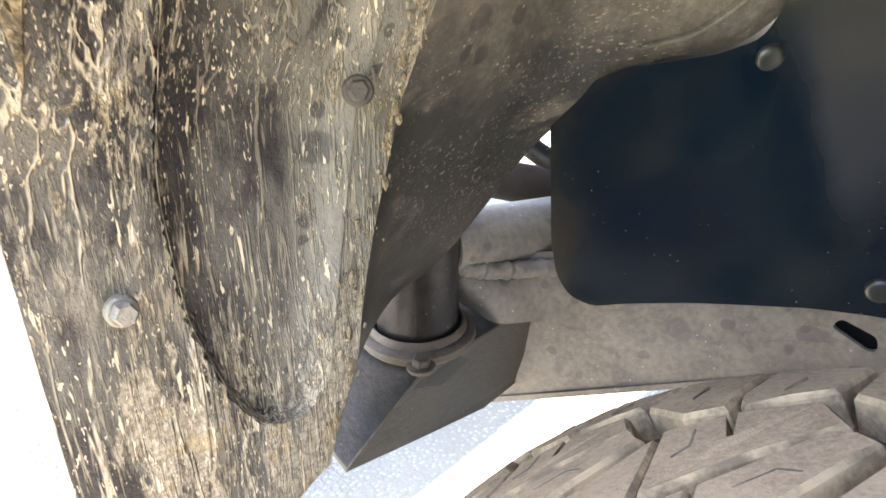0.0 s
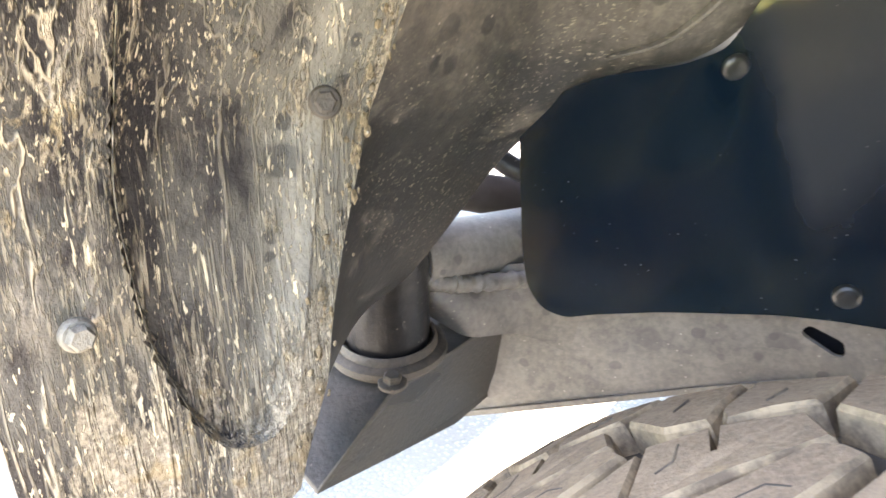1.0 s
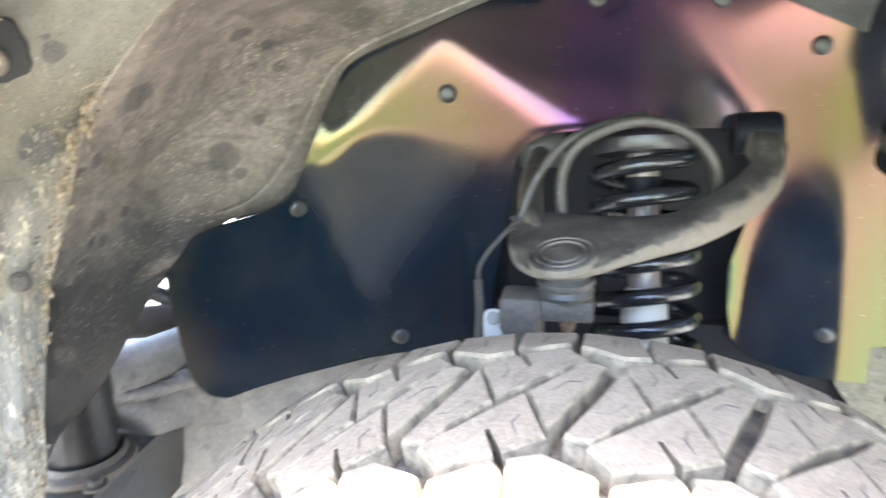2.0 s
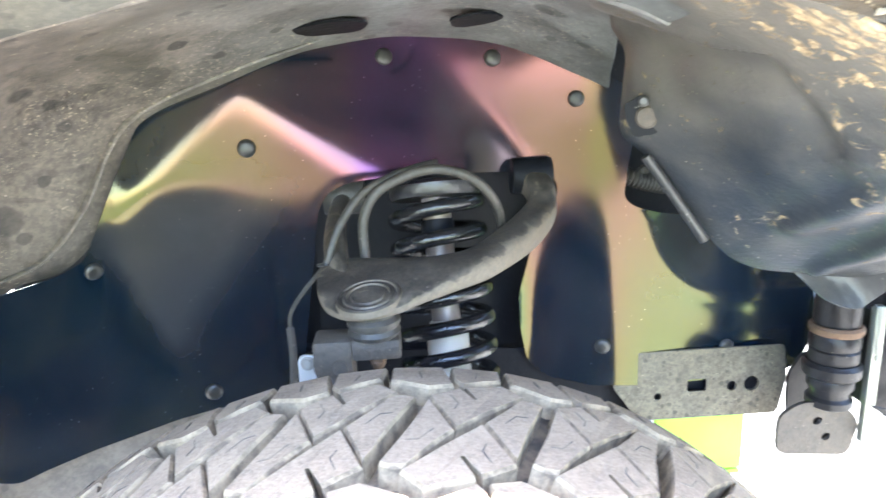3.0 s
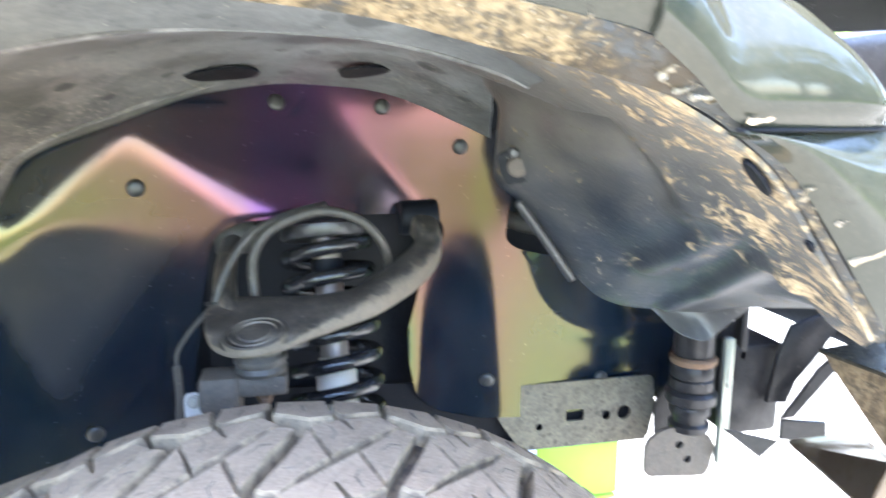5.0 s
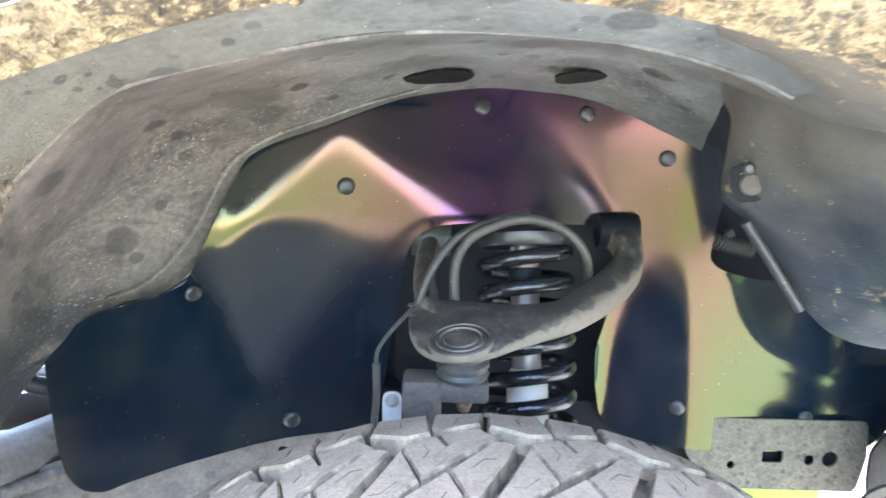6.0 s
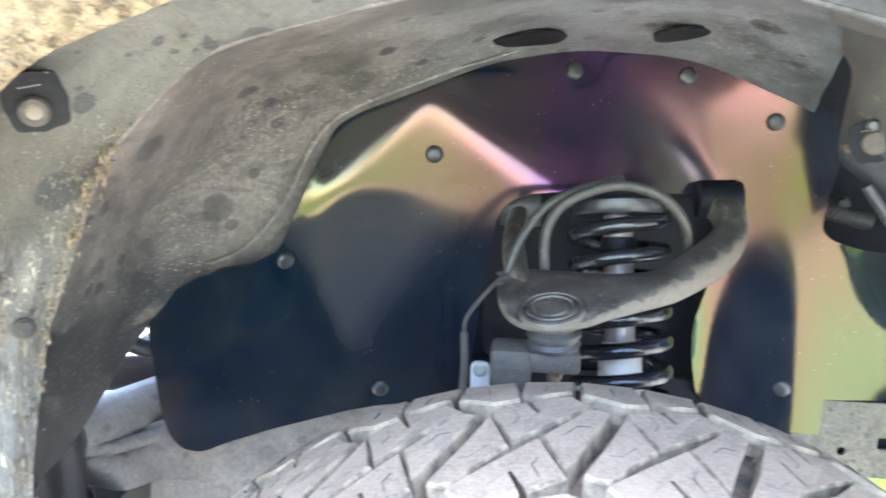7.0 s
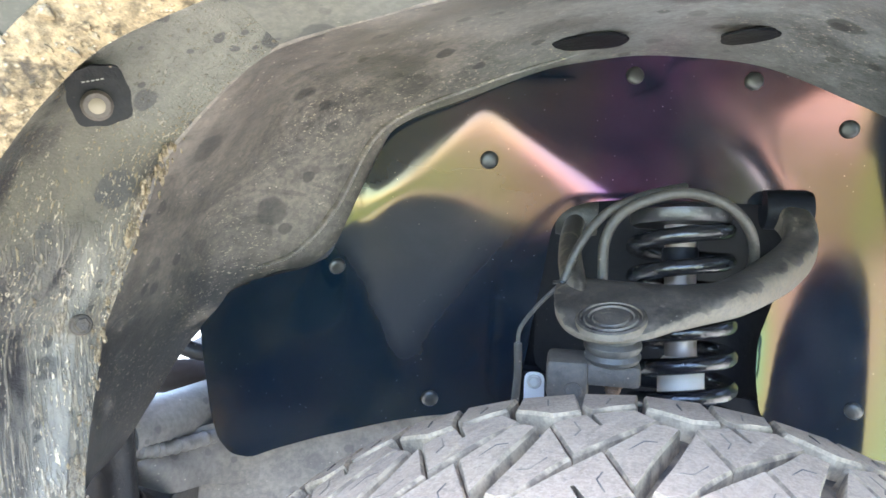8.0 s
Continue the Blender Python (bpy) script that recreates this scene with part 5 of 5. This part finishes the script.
def frame_rail():
    ob = thing("frame_rail", (0.0, 0.6, 0.6), "dusty grey steel chassis rail with slots and dark drop marks", "chassis rail")
    out = [(-0.66, 0.42), (-0.52, 0.474), (-0.40, 0.523), (-0.29, 0.567), (-0.19, 0.607), (-0.12, 0.61), (-0.12, 0.70), (-0.30, 0.70), (-0.52, 0.645), (-0.66, 0.60)]
    slot = rounded([(-0.251, 0.634), (-0.245, 0.645), (-0.214, 0.638), (-0.211, 0.625), (-0.219, 0.622)], 0.005, 3)
    bm = sheet(rounded(out, 0.006, 2), lambda u, v, d: Vector((u, rail_y(u) + d, v)), 0.005, [slot], 0.02)
    part("web", bm, FRAME_M, ob)
    # sheet added to hide bright ground, the hollow's shade in its colour
    part("slot_backing", sheet(rounded([(-0.29, 0.60), (-0.18, 0.61), (-0.18, 0.67), (-0.29, 0.67)], 0.01, 2), lambda u, v, d: Vector((u, rail_y(u) + 0.016 + d, v)), 0.003, (), 0.02), DARK_IN, ob, "near-black sheet standing for the hollow behind the slot")
    low = [[(x, rail_y(x), z), (x, rail_y(x) + 0.004, z - 0.006), (x, rail_y(x) + 0.05, z - 0.008), (x, rail_y(x) + 0.09, z - 0.008)] for x, z in out[:6]]
    part("flange", loft(low, 0.004, 5, 3), FRAME_M, ob)
    part("inner_web", sheet(rounded(out, 0.006, 2), lambda u, v, d: Vector((u, rail_y(u) + 0.085 + d, v)), 0.004, (), 0.03), DARK_IN, ob)
    fo = [(0.312, 0.633), (0.332, 0.604), (0.345, 0.602), (0.537, 0.601), (0.546, 0.65), (0.540, 0.70), (0.30, 0.70), (0.30, 0.65)]
    hole = lambda x, z, rx, rz: [(x + rx * math.cos(a), z + rz * math.sin(a)) for a in (2 * math.pi * k / 14 for k in range(14))]
    holes = [hole(0.363, 0.633, 0.0055, 0.0055), rounded([(0.404, 0.638), (0.432, 0.638), (0.432, 0.656), (0.404, 0.656)], 0.004, 3), hole(0.468, 0.643, 0.007, 0.0075), hole(0.496, 0.645, 0.011, 0.011)]
    part("front_web", sheet(rounded(fo, 0.006, 2), lambda u, v, d: Vector((u, 0.606 + d, v)), 0.004, holes, 0.014), RUSTY, ob, "speckled rusty front rail with round holes")
    # back sheet and crossmember close the gaps, with shade in their colour
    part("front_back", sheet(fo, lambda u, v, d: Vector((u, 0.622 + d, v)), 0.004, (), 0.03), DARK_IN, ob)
    part("crossmember", sheet([(-0.16, 0.598), (0.34, 0.600), (0.34, 0.70), (-0.16, 0.72)], lambda u, v, d: Vector((u, 0.632 + d, v)), 0.004, (), 0.03), DARK_IN, ob, "crossmember toned near-black for shade")
    part("front_flange", box(0.420, 0.646, 0.600, 0.23, 0.08, 0.004, 0.001), RUSTY, ob)
    part("lime_bracket", join(box(0.433, 0.626, 0.552, 0.132, 0.010, 0.094, 0.003), box(0.455, 0.65, 0.496, 0.09, 0.05, 0.008, 0.003)), LIME, ob, "bright lime green painted plate under the rail")


frame_rail()


def inner_panel():
    ob = thing("inner_fender_panel", (0.0, 0.73, 0.7), "steel inner fender panel behind the shield, toned near-black for shade", "fender panel")
    o = [(-0.28, 0.66), (0.56, 0.66), (0.62, 0.82), (0.60, 1.15), (-0.36, 1.15), (-0.36, 0.9)]
    # panel and tower are toned near-black in place of shade behind the spring
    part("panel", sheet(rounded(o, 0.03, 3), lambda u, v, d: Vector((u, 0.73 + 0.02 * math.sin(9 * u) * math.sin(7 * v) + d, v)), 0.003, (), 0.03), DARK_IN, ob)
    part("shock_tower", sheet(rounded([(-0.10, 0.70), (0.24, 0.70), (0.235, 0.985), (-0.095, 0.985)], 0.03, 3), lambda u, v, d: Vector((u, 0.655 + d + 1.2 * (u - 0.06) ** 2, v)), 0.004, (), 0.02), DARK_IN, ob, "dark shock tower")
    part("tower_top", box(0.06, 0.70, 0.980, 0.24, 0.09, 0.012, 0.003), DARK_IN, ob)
    hose = [(0.27, 0.645, 0.955), (0.30, 0.65, 0.945), (0.34, 0.65, 0.93), (0.38, 0.655, 0.92)]
    for run, r in ((hose, 0.012), ([(0.28, 0.645, 0.91), (0.31, 0.65, 0.925), (0.35, 0.65, 0.945)], 0.007)):
        line = spline([Vector(p) for p in run], 16)
        part("harness_hose", tube([tuple(p) for p in line], [r * (0.86, 1.08)[k % 2] for k in range(len(line))], 14, 2), RUBBER, ob, "black corrugated wiring conduit")


inner_panel()


# ---- rear body mount ----
def body_mount():
    ob = thing("body_mount", (-0.56, 0.38, 0.5), "black rubber body mount in a welded steel frame bracket", "body mount")
    wall = [(-0.519, 0.250, 0.533), (-0.504, 0.322, 0.600), (-0.503, 0.40, 0.602), (-0.500, 0.455, 0.600), (-0.515, 0.53, 0.575), (-0.525, 0.53, 0.487), (-0.52, 0.44, 0.489), (-0.52, 0.34, 0.512)]
    part("side_plate", plate(wall, (-1, 0.1, 0), 0.006), RUBBER, ob, "dark angled bracket plate")
    top = [(-0.519, 0.250, 0.537), (-0.504, 0.325, 0.604), (-0.500, 0.455, 0.606), (-0.53, 0.50, 0.607), (-0.66, 0.49, 0.600), (-0.66, 0.26, 0.585)]
    part("top_plate", plate(top, (0, 0, -1), 0.006), RUBBER, ob)
    part("flange_ring", lathe([(0.038, 0), (0.054, 0.0), (0.0565, 0.004), (0.0555, 0.009), (0.050, 0.012), (0.0475, 0.012), (0.0465, 0.017), (0.0445, 0.0195), (0.0425, 0.0185), (0.0415, 0.010)], (-0.550, 0.371, 0.604), (-0.550, 0.371, 0.7), 40, False), KNUCKLE_M, ob, "dusty pressed ring")
    part("bushing", lathe([(0.037, 0.0), (0.0395, 0.02), (0.0395, 0.09), (0.037, 0.16), (0.03, 0.20)], (-0.550, 0.371, 0.605), (-0.550, 0.371, 0.8), 36), BLACK_M, ob, "black rubber bushing")
    part("mount_bolt", hexagon((-0.506, 0.331, 0.609), (-0.506, 0.331, 0.7), 0.0085, 0.009, 0.013), KNUCKLE_M, ob, "dusty hexagon bolt")
    part("outrigger", lathe([(0.030, 0), (0.034, 0.03), (0.034, 0.2), (0.031, 0.24)], (-0.545, 0.40, 0.688), (-0.512, 0.64, 0.650), 36), FRAME_M, ob, "dusty grey tubular outrigger")
    bead = spline([Vector(p) for p in ((-0.548, 0.375, 0.688), (-0.520, 0.405, 0.674), (-0.505, 0.44, 0.663), (-0.485, 0.50, 0.650))], 9)
    part("weld_bead", tube([tuple(p) for p in bead], [(0.0078, 0.0096)[k % 2] + 0.0006 * math.sin(2.1 * k) for k in range(len(bead))], 14, 3), FRAME_M, ob, "ridged weld seam")
    neck = [[(-0.60, 0.40, 0.650), (-0.555, 0.425, 0.625), (-0.52, 0.435, 0.609)], [(-0.545, 0.40, 0.668), (-0.512, 0.425, 0.64), (-0.497, 0.445, 0.606)], [(-0.515, 0.475, 0.665), (-0.488, 0.495, 0.63), (-0.484, 0.505, 0.585)], [(-0.45, 0.545, 0.665), (-0.436, 0.540, 0.625), (-0.436, 0.540, 0.560)]]
    part("neck", loft(neck, 0.004, 8, 8), FRAME_M, ob, "dusty welded neck between bracket and rail")
    part("dark_clamp", tube([(-0.530, 0.50, 0.772), (-0.508, 0.505, 0.760), (-0.485, 0.52, 0.752)], 0.011, 12, 6), BLACK_M, ob, "black clamp in the gap")
    part("brown_line", tube([(-0.74, 0.50, 0.712), (-0.59, 0.58, 0.691), (-0.40, 0.70, 0.672)], 0.023, 14, 6), BROWN_M, ob, "reddish brown pipe in the gap")


body_mount()


# ---- suspension ----
def coil_over():
    ob = thing("coilover_shock", (0.065, 0.48, 0.70), "coil-over shock with gloss black spring and bright body", "shock absorber")
    top, bot = Vector((0.058, 0.548, 0.985)), Vector((0.072, 0.462, 0.66))
    m = frame_to(bot, top)
    length = (top - bot).length
    part("body", lathe([(0.0235, 0.0), (0.0240, 0.01), (0.0240, 0.133), (0.022, 0.140), (0.018, 0.146)], bot, top, 32), SHOCK_M, ob, "bright aluminium shock body")
    part("sleeve", lathe([(0.0165, 0.13), (0.0165, length - 0.05)], bot, top, 24), ROD_M, ob, "dull steel piston rod")
    part("rod_collar", lathe([(0.0185, 0.246), (0.019, 0.249), (0.019, 0.259), (0.0185, 0.262)], bot, top, 24), DARK_IN, ob)
    turns, r = 8.2, 0.0485
    pts = []
    for k in range(int(turns * 14) + 1):
        a = 2 * math.pi * k / 14 + 2.2
        h = 0.012 + (length - 0.065) * (k / (turns * 14))
        pts.append(m @ Vector((r * math.cos(a), r * math.sin(a), h)))
    part("spring", tube(pts, 0.0088, 12, 2), SPRING_M, ob, "gloss black coil spring")
    part("top_seat", lathe([(0.05, length - 0.050), (0.053, length - 0.046), (0.053, length - 0.036), (0.03, length - 0.030), (0.02, length - 0.028)], bot, top, 36), POWDER, ob, "dusty black upper spring seat")
    part("lower_seat", lathe([(0.03, -0.03), (0.055, -0.012), (0.057, 0.0), (0.05, 0.005)], bot, top, 36), POWDER, ob)


coil_over()


def forged(stations, seg=28, n=8, power=3.2):
    """A flat forged bar: each station gives its front top edge, back top edge and thickness."""
    fr = spline([q[0] for q in stations], n)
    bk = spline([q[1] for q in stations], n)
    th = np.interp(np.linspace(0, 1, len(fr)), np.linspace(0, 1, len(stations)), [q[2] for q in stations])
    bm = bmesh.new()
    rings = []
    for k in range(len(fr)):
        f, g = Vector(tuple(fr[k])), Vector(tuple(bk[k]))
        side = (g - f).normalized()
        lead = Vector(tuple(fr[min(k + 1, len(fr) - 1)] - fr[max(k - 1, 0)])) + Vector(tuple(bk[min(k + 1, len(fr) - 1)] - bk[max(k - 1, 0)]))
        up = lead.cross(side).normalized()
        mid, w, h = (f + g) / 2 - up * float(th[k]) / 2, (g - f).length / 2, float(th[k]) / 2
        ring = []
        for j in range(seg):
            c, q = math.cos(2 * math.pi * j / seg), math.sin(2 * math.pi * j / seg)
            e = 2 / power
            ring.append(bm.verts.new(mid + side * w * math.copysign(abs(c) ** e, c) + up * h * math.copysign(abs(q) ** e, q)))
        rings.append(ring)
    for p, q in zip(rings, rings[1:]):
        for j in range(seg):
            bm.faces.new((p[j], p[(j + 1) % seg], q[(j + 1) % seg], q[j]))
    bm.faces.new(rings[0])
    bm.faces.new(rings[-1])
    bmesh.ops.recalc_face_normals(bm, faces=bm.faces)
    return bm


def control_arm():
    ob = thing("upper_control_arm", (-0.016, 0.396, 0.86), "dusty black forged upper control arm curving round the spring", "control arm")

    def top(x, y, d=0.0):
        return (x, y, 0.8813 + (0.1056 * (x + 0.0177) + 0.2112 * (y - 0.3925)) / 0.9717 + d)

    plan = [(-0.0685, 0.420, 0.430, 0.009), (-0.066, 0.394, 0.452, 0.013), (-0.056, 0.368, 0.462, 0.015), (-0.038, 0.350, 0.462, 0.015), (-0.014, 0.344, 0.454, 0.015),
            (0.012, 0.350, 0.446, 0.016), (0.036, 0.366, 0.440, 0.019), (0.064, 0.384, 0.438, 0.024)]
    st = [(top(x, f, -0.002), top(x, g), t) for x, f, g, t in plan]
    st += [((0.106, 0.414, 0.897), (0.090, 0.452, 0.902), 0.030), ((0.162, 0.474, 0.911), (0.134, 0.505, 0.915), 0.034), ((0.199, 0.532, 0.927), (0.166, 0.548, 0.929), 0.034),
           ((0.210, 0.574, 0.947), (0.176, 0.570, 0.947), 0.035), ((0.203, 0.610, 0.962), (0.169, 0.600, 0.962), 0.035)]
    part("arm", forged(st), ARM_M, ob, "broad forged arm with dried mud on its rim")
    rear = [(-0.030, 0.405, 0.871), (-0.046, 0.442, 0.880), (-0.054, 0.49, 0.896), (-0.056, 0.56, 0.914), (-0.05, 0.62, 0.93)]
    part("rear_leg", tube(rear, [0.006, 0.0125, 0.0135, 0.0125, 0.013], 18, 8, 0.9), ARM_M, ob)
    lo, hi = (-0.0128, 0.3763, 0.8488), (-0.0228, 0.3563, 0.9408)
    part("ball_joint_housing", lathe([(0.0325, 0.022), (0.0315, 0.0278), (0.0295, 0.0293), (0.0275, 0.029), (0.0268, 0.0273), (0.0245, 0.0272), (0.0235, 0.0290), (0.0205, 0.0294), (0.0195, 0.0275), (0.0172, 0.0274), (0.016, 0.0292), (0.0004, 0.0298)], lo, hi, 44), ARM_M, ob, "round ringed ball joint housing")
    part("boot", lathe([(0.018, 0.0), (0.024, 0.003), (0.0258, 0.007), (0.0235, 0.0115), (0.026, 0.015), (0.026, 0.019), (0.022, 0.023), (0.022, 0.030)], (-0.0120, 0.380, 0.831), (-0.0140, 0.378, 0.9), 36), RUBBER, ob, "ribbed rubber dust boot")
    part("front_bush", lathe([(0.022, -0.025), (0.023, -0.02), (0.023, 0.02), (0.022, 0.025)], (0.186, 0.61, 0.948), (0.3, 0.61, 0.948), 28), DARK_IN, ob, "black pivot bush")
    part("rear_bush", lathe([(0.022, -0.025), (0.023, -0.02), (0.023, 0.02), (0.022, 0.025)], (-0.05, 0.618, 0.93), (0.1, 0.618, 0.93), 28), RUBBER, ob, "black pivot bush")


control_arm()


def knuckle():
    ob = thing("steering_knuckle", (-0.03, 0.37, 0.70), "cast steel steering knuckle arm with a castle nut", "steering knuckle")
    bm = join(box(-0.052, 0.380, 0.817, 0.038, 0.040, 0.036, 0.005), box(-0.012, 0.381, 0.8225, 0.050, 0.036, 0.021, 0.004), box(-0.051, 0.384, 0.765, 0.037, 0.044, 0.12, 0.006), box(-0.055, 0.39, 0.70, 0.05, 0.06, 0.12, 0.01))
    part("arm", bm, KNUCKLE_M, ob)
    part("castle_nut", join(hexagon((-0.010, 0.378, 0.8125), (-0.010, 0.378, 0.7), 0.0095, 0.006), lathe([(0.007, 0.006), (0.0075, 0.008), (0.0055, 0.013)], (-0.010, 0.378, 0.8125), (-0.010, 0.378, 0.7), 12)), RUST_M, ob, "rusty castle nut")
    part("cast_mark", lathe([(0.0085, 0), (0.008, 0.002), (0.006, 0.002), (0.0055, 0.0005)], (-0.046, 0.3595, 0.808), (-0.046, 0.2, 0.812), 20), KNUCKLE_M, ob)
    part("bracket", join(sheet(rounded([(-0.094, 0.74), (-0.074, 0.74), (-0.074, 0.800), (-0.094, 0.800)], 0.0095, 5), lambda u, v, d: Vector((u, 0.418 + d, v)), 0.003, (), 0.008)), TAG_M, ob, "bare pale metal bracket tab")
    part("bracket_bolt", hexagon((-0.084, 0.418, 0.791), (-0.088, 0.2, 0.83), 0.0058, 0.005, 0.0075), BOLT_M, ob)


knuckle()


def lines():
    ob = thing("brake_hose", (0.03, 0.47, 0.9), "black rubber brake hose looped over the spring", "hose")
    part("hose", tube([(-0.022, 0.475, 0.862), (-0.021, 0.47, 0.888), (-0.021, 0.47, 0.927), (-0.006, 0.47, 0.956), (0.027, 0.475, 0.973), (0.061, 0.478, 0.978), (0.096, 0.480, 0.967), (0.119, 0.485, 0.944), (0.131, 0.505, 0.913), (0.133, 0.535, 0.875)], 0.0055, 12, 8), RUBBER, ob)
    ob = thing("sensor_cable", (-0.10, 0.45, 0.75), "thin black wheel sensor cable clipped to the control arm", "cable")
    part("upper_run", tube([(-0.0615, 0.449, 0.884), (-0.047, 0.458, 0.922), (-0.023, 0.472, 0.954), (0.008, 0.485, 0.970), (0.035, 0.49, 0.978), (0.06, 0.52, 0.98)], 0.0046, 10, 8), RUBBER, ob)
    part("lower_run", tube([(-0.062, 0.455, 0.885), (-0.087, 0.45, 0.858), (-0.102, 0.45, 0.835), (-0.104, 0.45, 0.817)], 0.0022, 8, 8), RUBBER, ob)
    part("sheath", tube([(-0.104, 0.45, 0.819), (-0.103, 0.45, 0.787), (-0.105, 0.45, 0.754), (-0.108, 0.45, 0.70)], 0.0042, 10, 8), RUBBER, ob, "black cable sheath")
    part("tie", tube([(-0.070, 0.450, 0.886), (-0.062, 0.444, 0.888), (-0.054, 0.45, 0.884), (-0.045, 0.458, 0.881)], 0.0018, 8, 6), PIN_M, ob, "cable tie")


lines()


# ---- nose: bump stop, frame horn, brackets, bumper ----
def front_mount():
    ob = thing("front_body_mount", (0.525, 0.5, 0.62), "black rubber front body mount stack on a steel tab", "body mount")
    a, b = (0.538, 0.5, 0.650), (0.538, 0.5, 1.0)
    part("tube", lathe([(0.025, 0.12), (0.0265, 0.125), (0.0265, 0.20), (0.024, 0.22)], a, b, 28), BLACK_M, ob)
    part("rust_ring", lathe([(0.029, 0.109), (0.031, 0.112), (0.031, 0.117), (0.028, 0.12)], a, b, 28), RUST_M, ob, "thin rusty washer")
    part("upper_bush", lathe([(0.026, 0.07), (0.029, 0.075), (0.029, 0.088), (0.027, 0.09), (0.029, 0.093), (0.029, 0.106), (0.026, 0.111)], a, b, 28), BLACK_M, ob, "black ribbed rubber bush")
    part("cup", lathe([(0.028, 0.052), (0.033, 0.056), (0.034, 0.068), (0.03, 0.073)], a, b, 28), BLACK_M, ob)
    part("lower_bush", lathe([(0.02, 0.012), (0.027, 0.016), (0.027, 0.024), (0.023, 0.028), (0.023, 0.034), (0.027, 0.04), (0.027, 0.05), (0.024, 0.055)], a, b, 28), BLACK_M, ob, "black ribbed rubber bush")
    part("outrigger", sheet(rounded([(0.536, 0.584), (0.612, 0.575), (0.612, 0.700), (0.548, 0.700), (0.530, 0.672), (0.530, 0.640)], 0.010, 3), lambda u, v, d: Vector((u, 0.575 + d, v)), 0.006, (), 0.03), BLACK_M, ob, "dark outrigger plate behind the bushes")
    part("bolt", lathe([(0.006, -0.012), (0.006, 0.02)], a, b, 12), RUST_M, ob)
    tab = rounded([(0.476, 0.600), (0.572, 0.591), (0.577, 0.640), (0.558, 0.662), (0.500, 0.674), (0.471, 0.655)], 0.014, 4)
    hole = lambda x, z, r: [(x + r * math.cos(q), z + r * math.sin(q)) for q in (2 * math.pi * k / 12 for k in range(12))]
    part("tab_backing", sheet(rounded([(0.50, 0.606), (0.562, 0.604), (0.562, 0.655), (0.505, 0.658)], 0.01, 3), lambda u, v, d: Vector((u, 0.512 - 0.12 * (v - 0.6) + d, v)), 0.004, (), 0.02), BLACK_M, ob)
    part("tab", sheet(tab, lambda u, v, d: Vector((u, 0.498 - 0.12 * (v - 0.6) + d, v)), 0.006, [hole(0.522, 0.645, 0.0058), hole(0.537, 0.621, 0.0058)], 0.014), KNUCKLE_M, ob, "dark rusty steel tab with two holes")


front_mount()


def horn():
    ob = thing("bumper_bracket", (0.62, 0.48, 0.66), "satin black folded steel bumper mounting bracket", "bracket")
    part("zinc_strip", box(0.581, 0.488, 0.705, 0.013, 0.012, 0.178, 0.002), ZINC, ob, "narrow pale zinc upright")
    part("side_box", box(0.629, 0.55, 0.716, 0.080, 0.12, 0.128, 0.008), BLACK_M, ob, "folded black box section")
    part("arm_upper", plate([(0.645, 0.47, 0.772), (0.660, 0.47, 0.810), (0.712, 0.46, 0.830), (0.740, 0.46, 0.83), (0.690, 0.46, 0.762), (0.672, 0.468, 0.735), (0.668, 0.475, 0.70), (0.640, 0.48, 0.70)], (0, 1, 0), 0.008), BLACK_M, ob)
    part("brace", plate([(0.640, 0.45, 0.690), (0.690, 0.45, 0.756), (0.72, 0.44, 0.79), (0.74, 0.44, 0.79), (0.662, 0.45, 0.690)], (0, 1, 0), 0.006), BLACK_M, ob)
    part("arm_lower", plate([(0.640, 0.448, 0.690), (0.702, 0.44, 0.685), (0.706, 0.44, 0.658), (0.641, 0.448, 0.662)], (0, 1, 0), 0.006), BLACK_M, ob)
    part("lower_fin", plate([(0.564, 0.46, 0.680), (0.642, 0.45, 0.659), (0.616, 0.45, 0.638)], (0, 1, -0.3), 0.005), BLACK_M, ob)
    part("upright", box(0.606, 0.50, 0.815, 0.010, 0.02, 0.11, 0.002), BLACK_M, ob)
    gr = thing("inner_grille", (0.62, 0.62, 0.8), "dark plastic slats behind the bumper bracket", "grille")
    part("backing", box(0.67, 0.655, 0.885, 0.20, 0.006, 0.11, 0.002), DARK_IN, gr)
    for k in range(5):
        part("slat", box(0.60 + 0.02 * k, 0.62, 0.87, 0.006, 0.03, 0.12, 0.002), BLACK_M, gr)


horn()


def bumper():
    ob = thing("bumper_wing", (0.6, 0.2, 0.7), "dusty satin black folded steel bumper wing with mud spray", "bumper")
    tip = (0.556, 0.300, 0.844)
    c0, c1, c2 = (0.557, 0.200, 0.849), (0.563, 0.200, 0.767), (0.541, 0.200, 0.716)
    f0, f1, f2 = (0.90, 0.20, 0.846), (0.90, 0.20, 0.75), (0.90, 0.21, 0.68)
    t0, t1 = (0.62, 0.31, 0.846), (0.90, 0.31, 0.842)
    part("top_plate", plate([tip, c0, f0, t1, t0], (0.0, 0.3, -1), 0.005), BUMPER_TOP, ob)
    part("face_plate", plate([c0, c1, f1, f0], (0, 1, 0), 0.005), BUMPER_M, ob)
    part("end_plate", plate([tip, c0, c1], (1, 0.2, 0), 0.005), MUD_END, ob, "muddy end plate")
    part("lower_face", plate([c1, c2, f2, f1], (0, 1, 0), 0.005), BUMPER_M, ob)
    part("bottom_plate", plate([c1, (0.712, 0.40, 0.684), (0.612, 0.40, 0.684), c2], (0.1, 0.1, 1), 0.004), BUMPER_M, ob)


bumper()
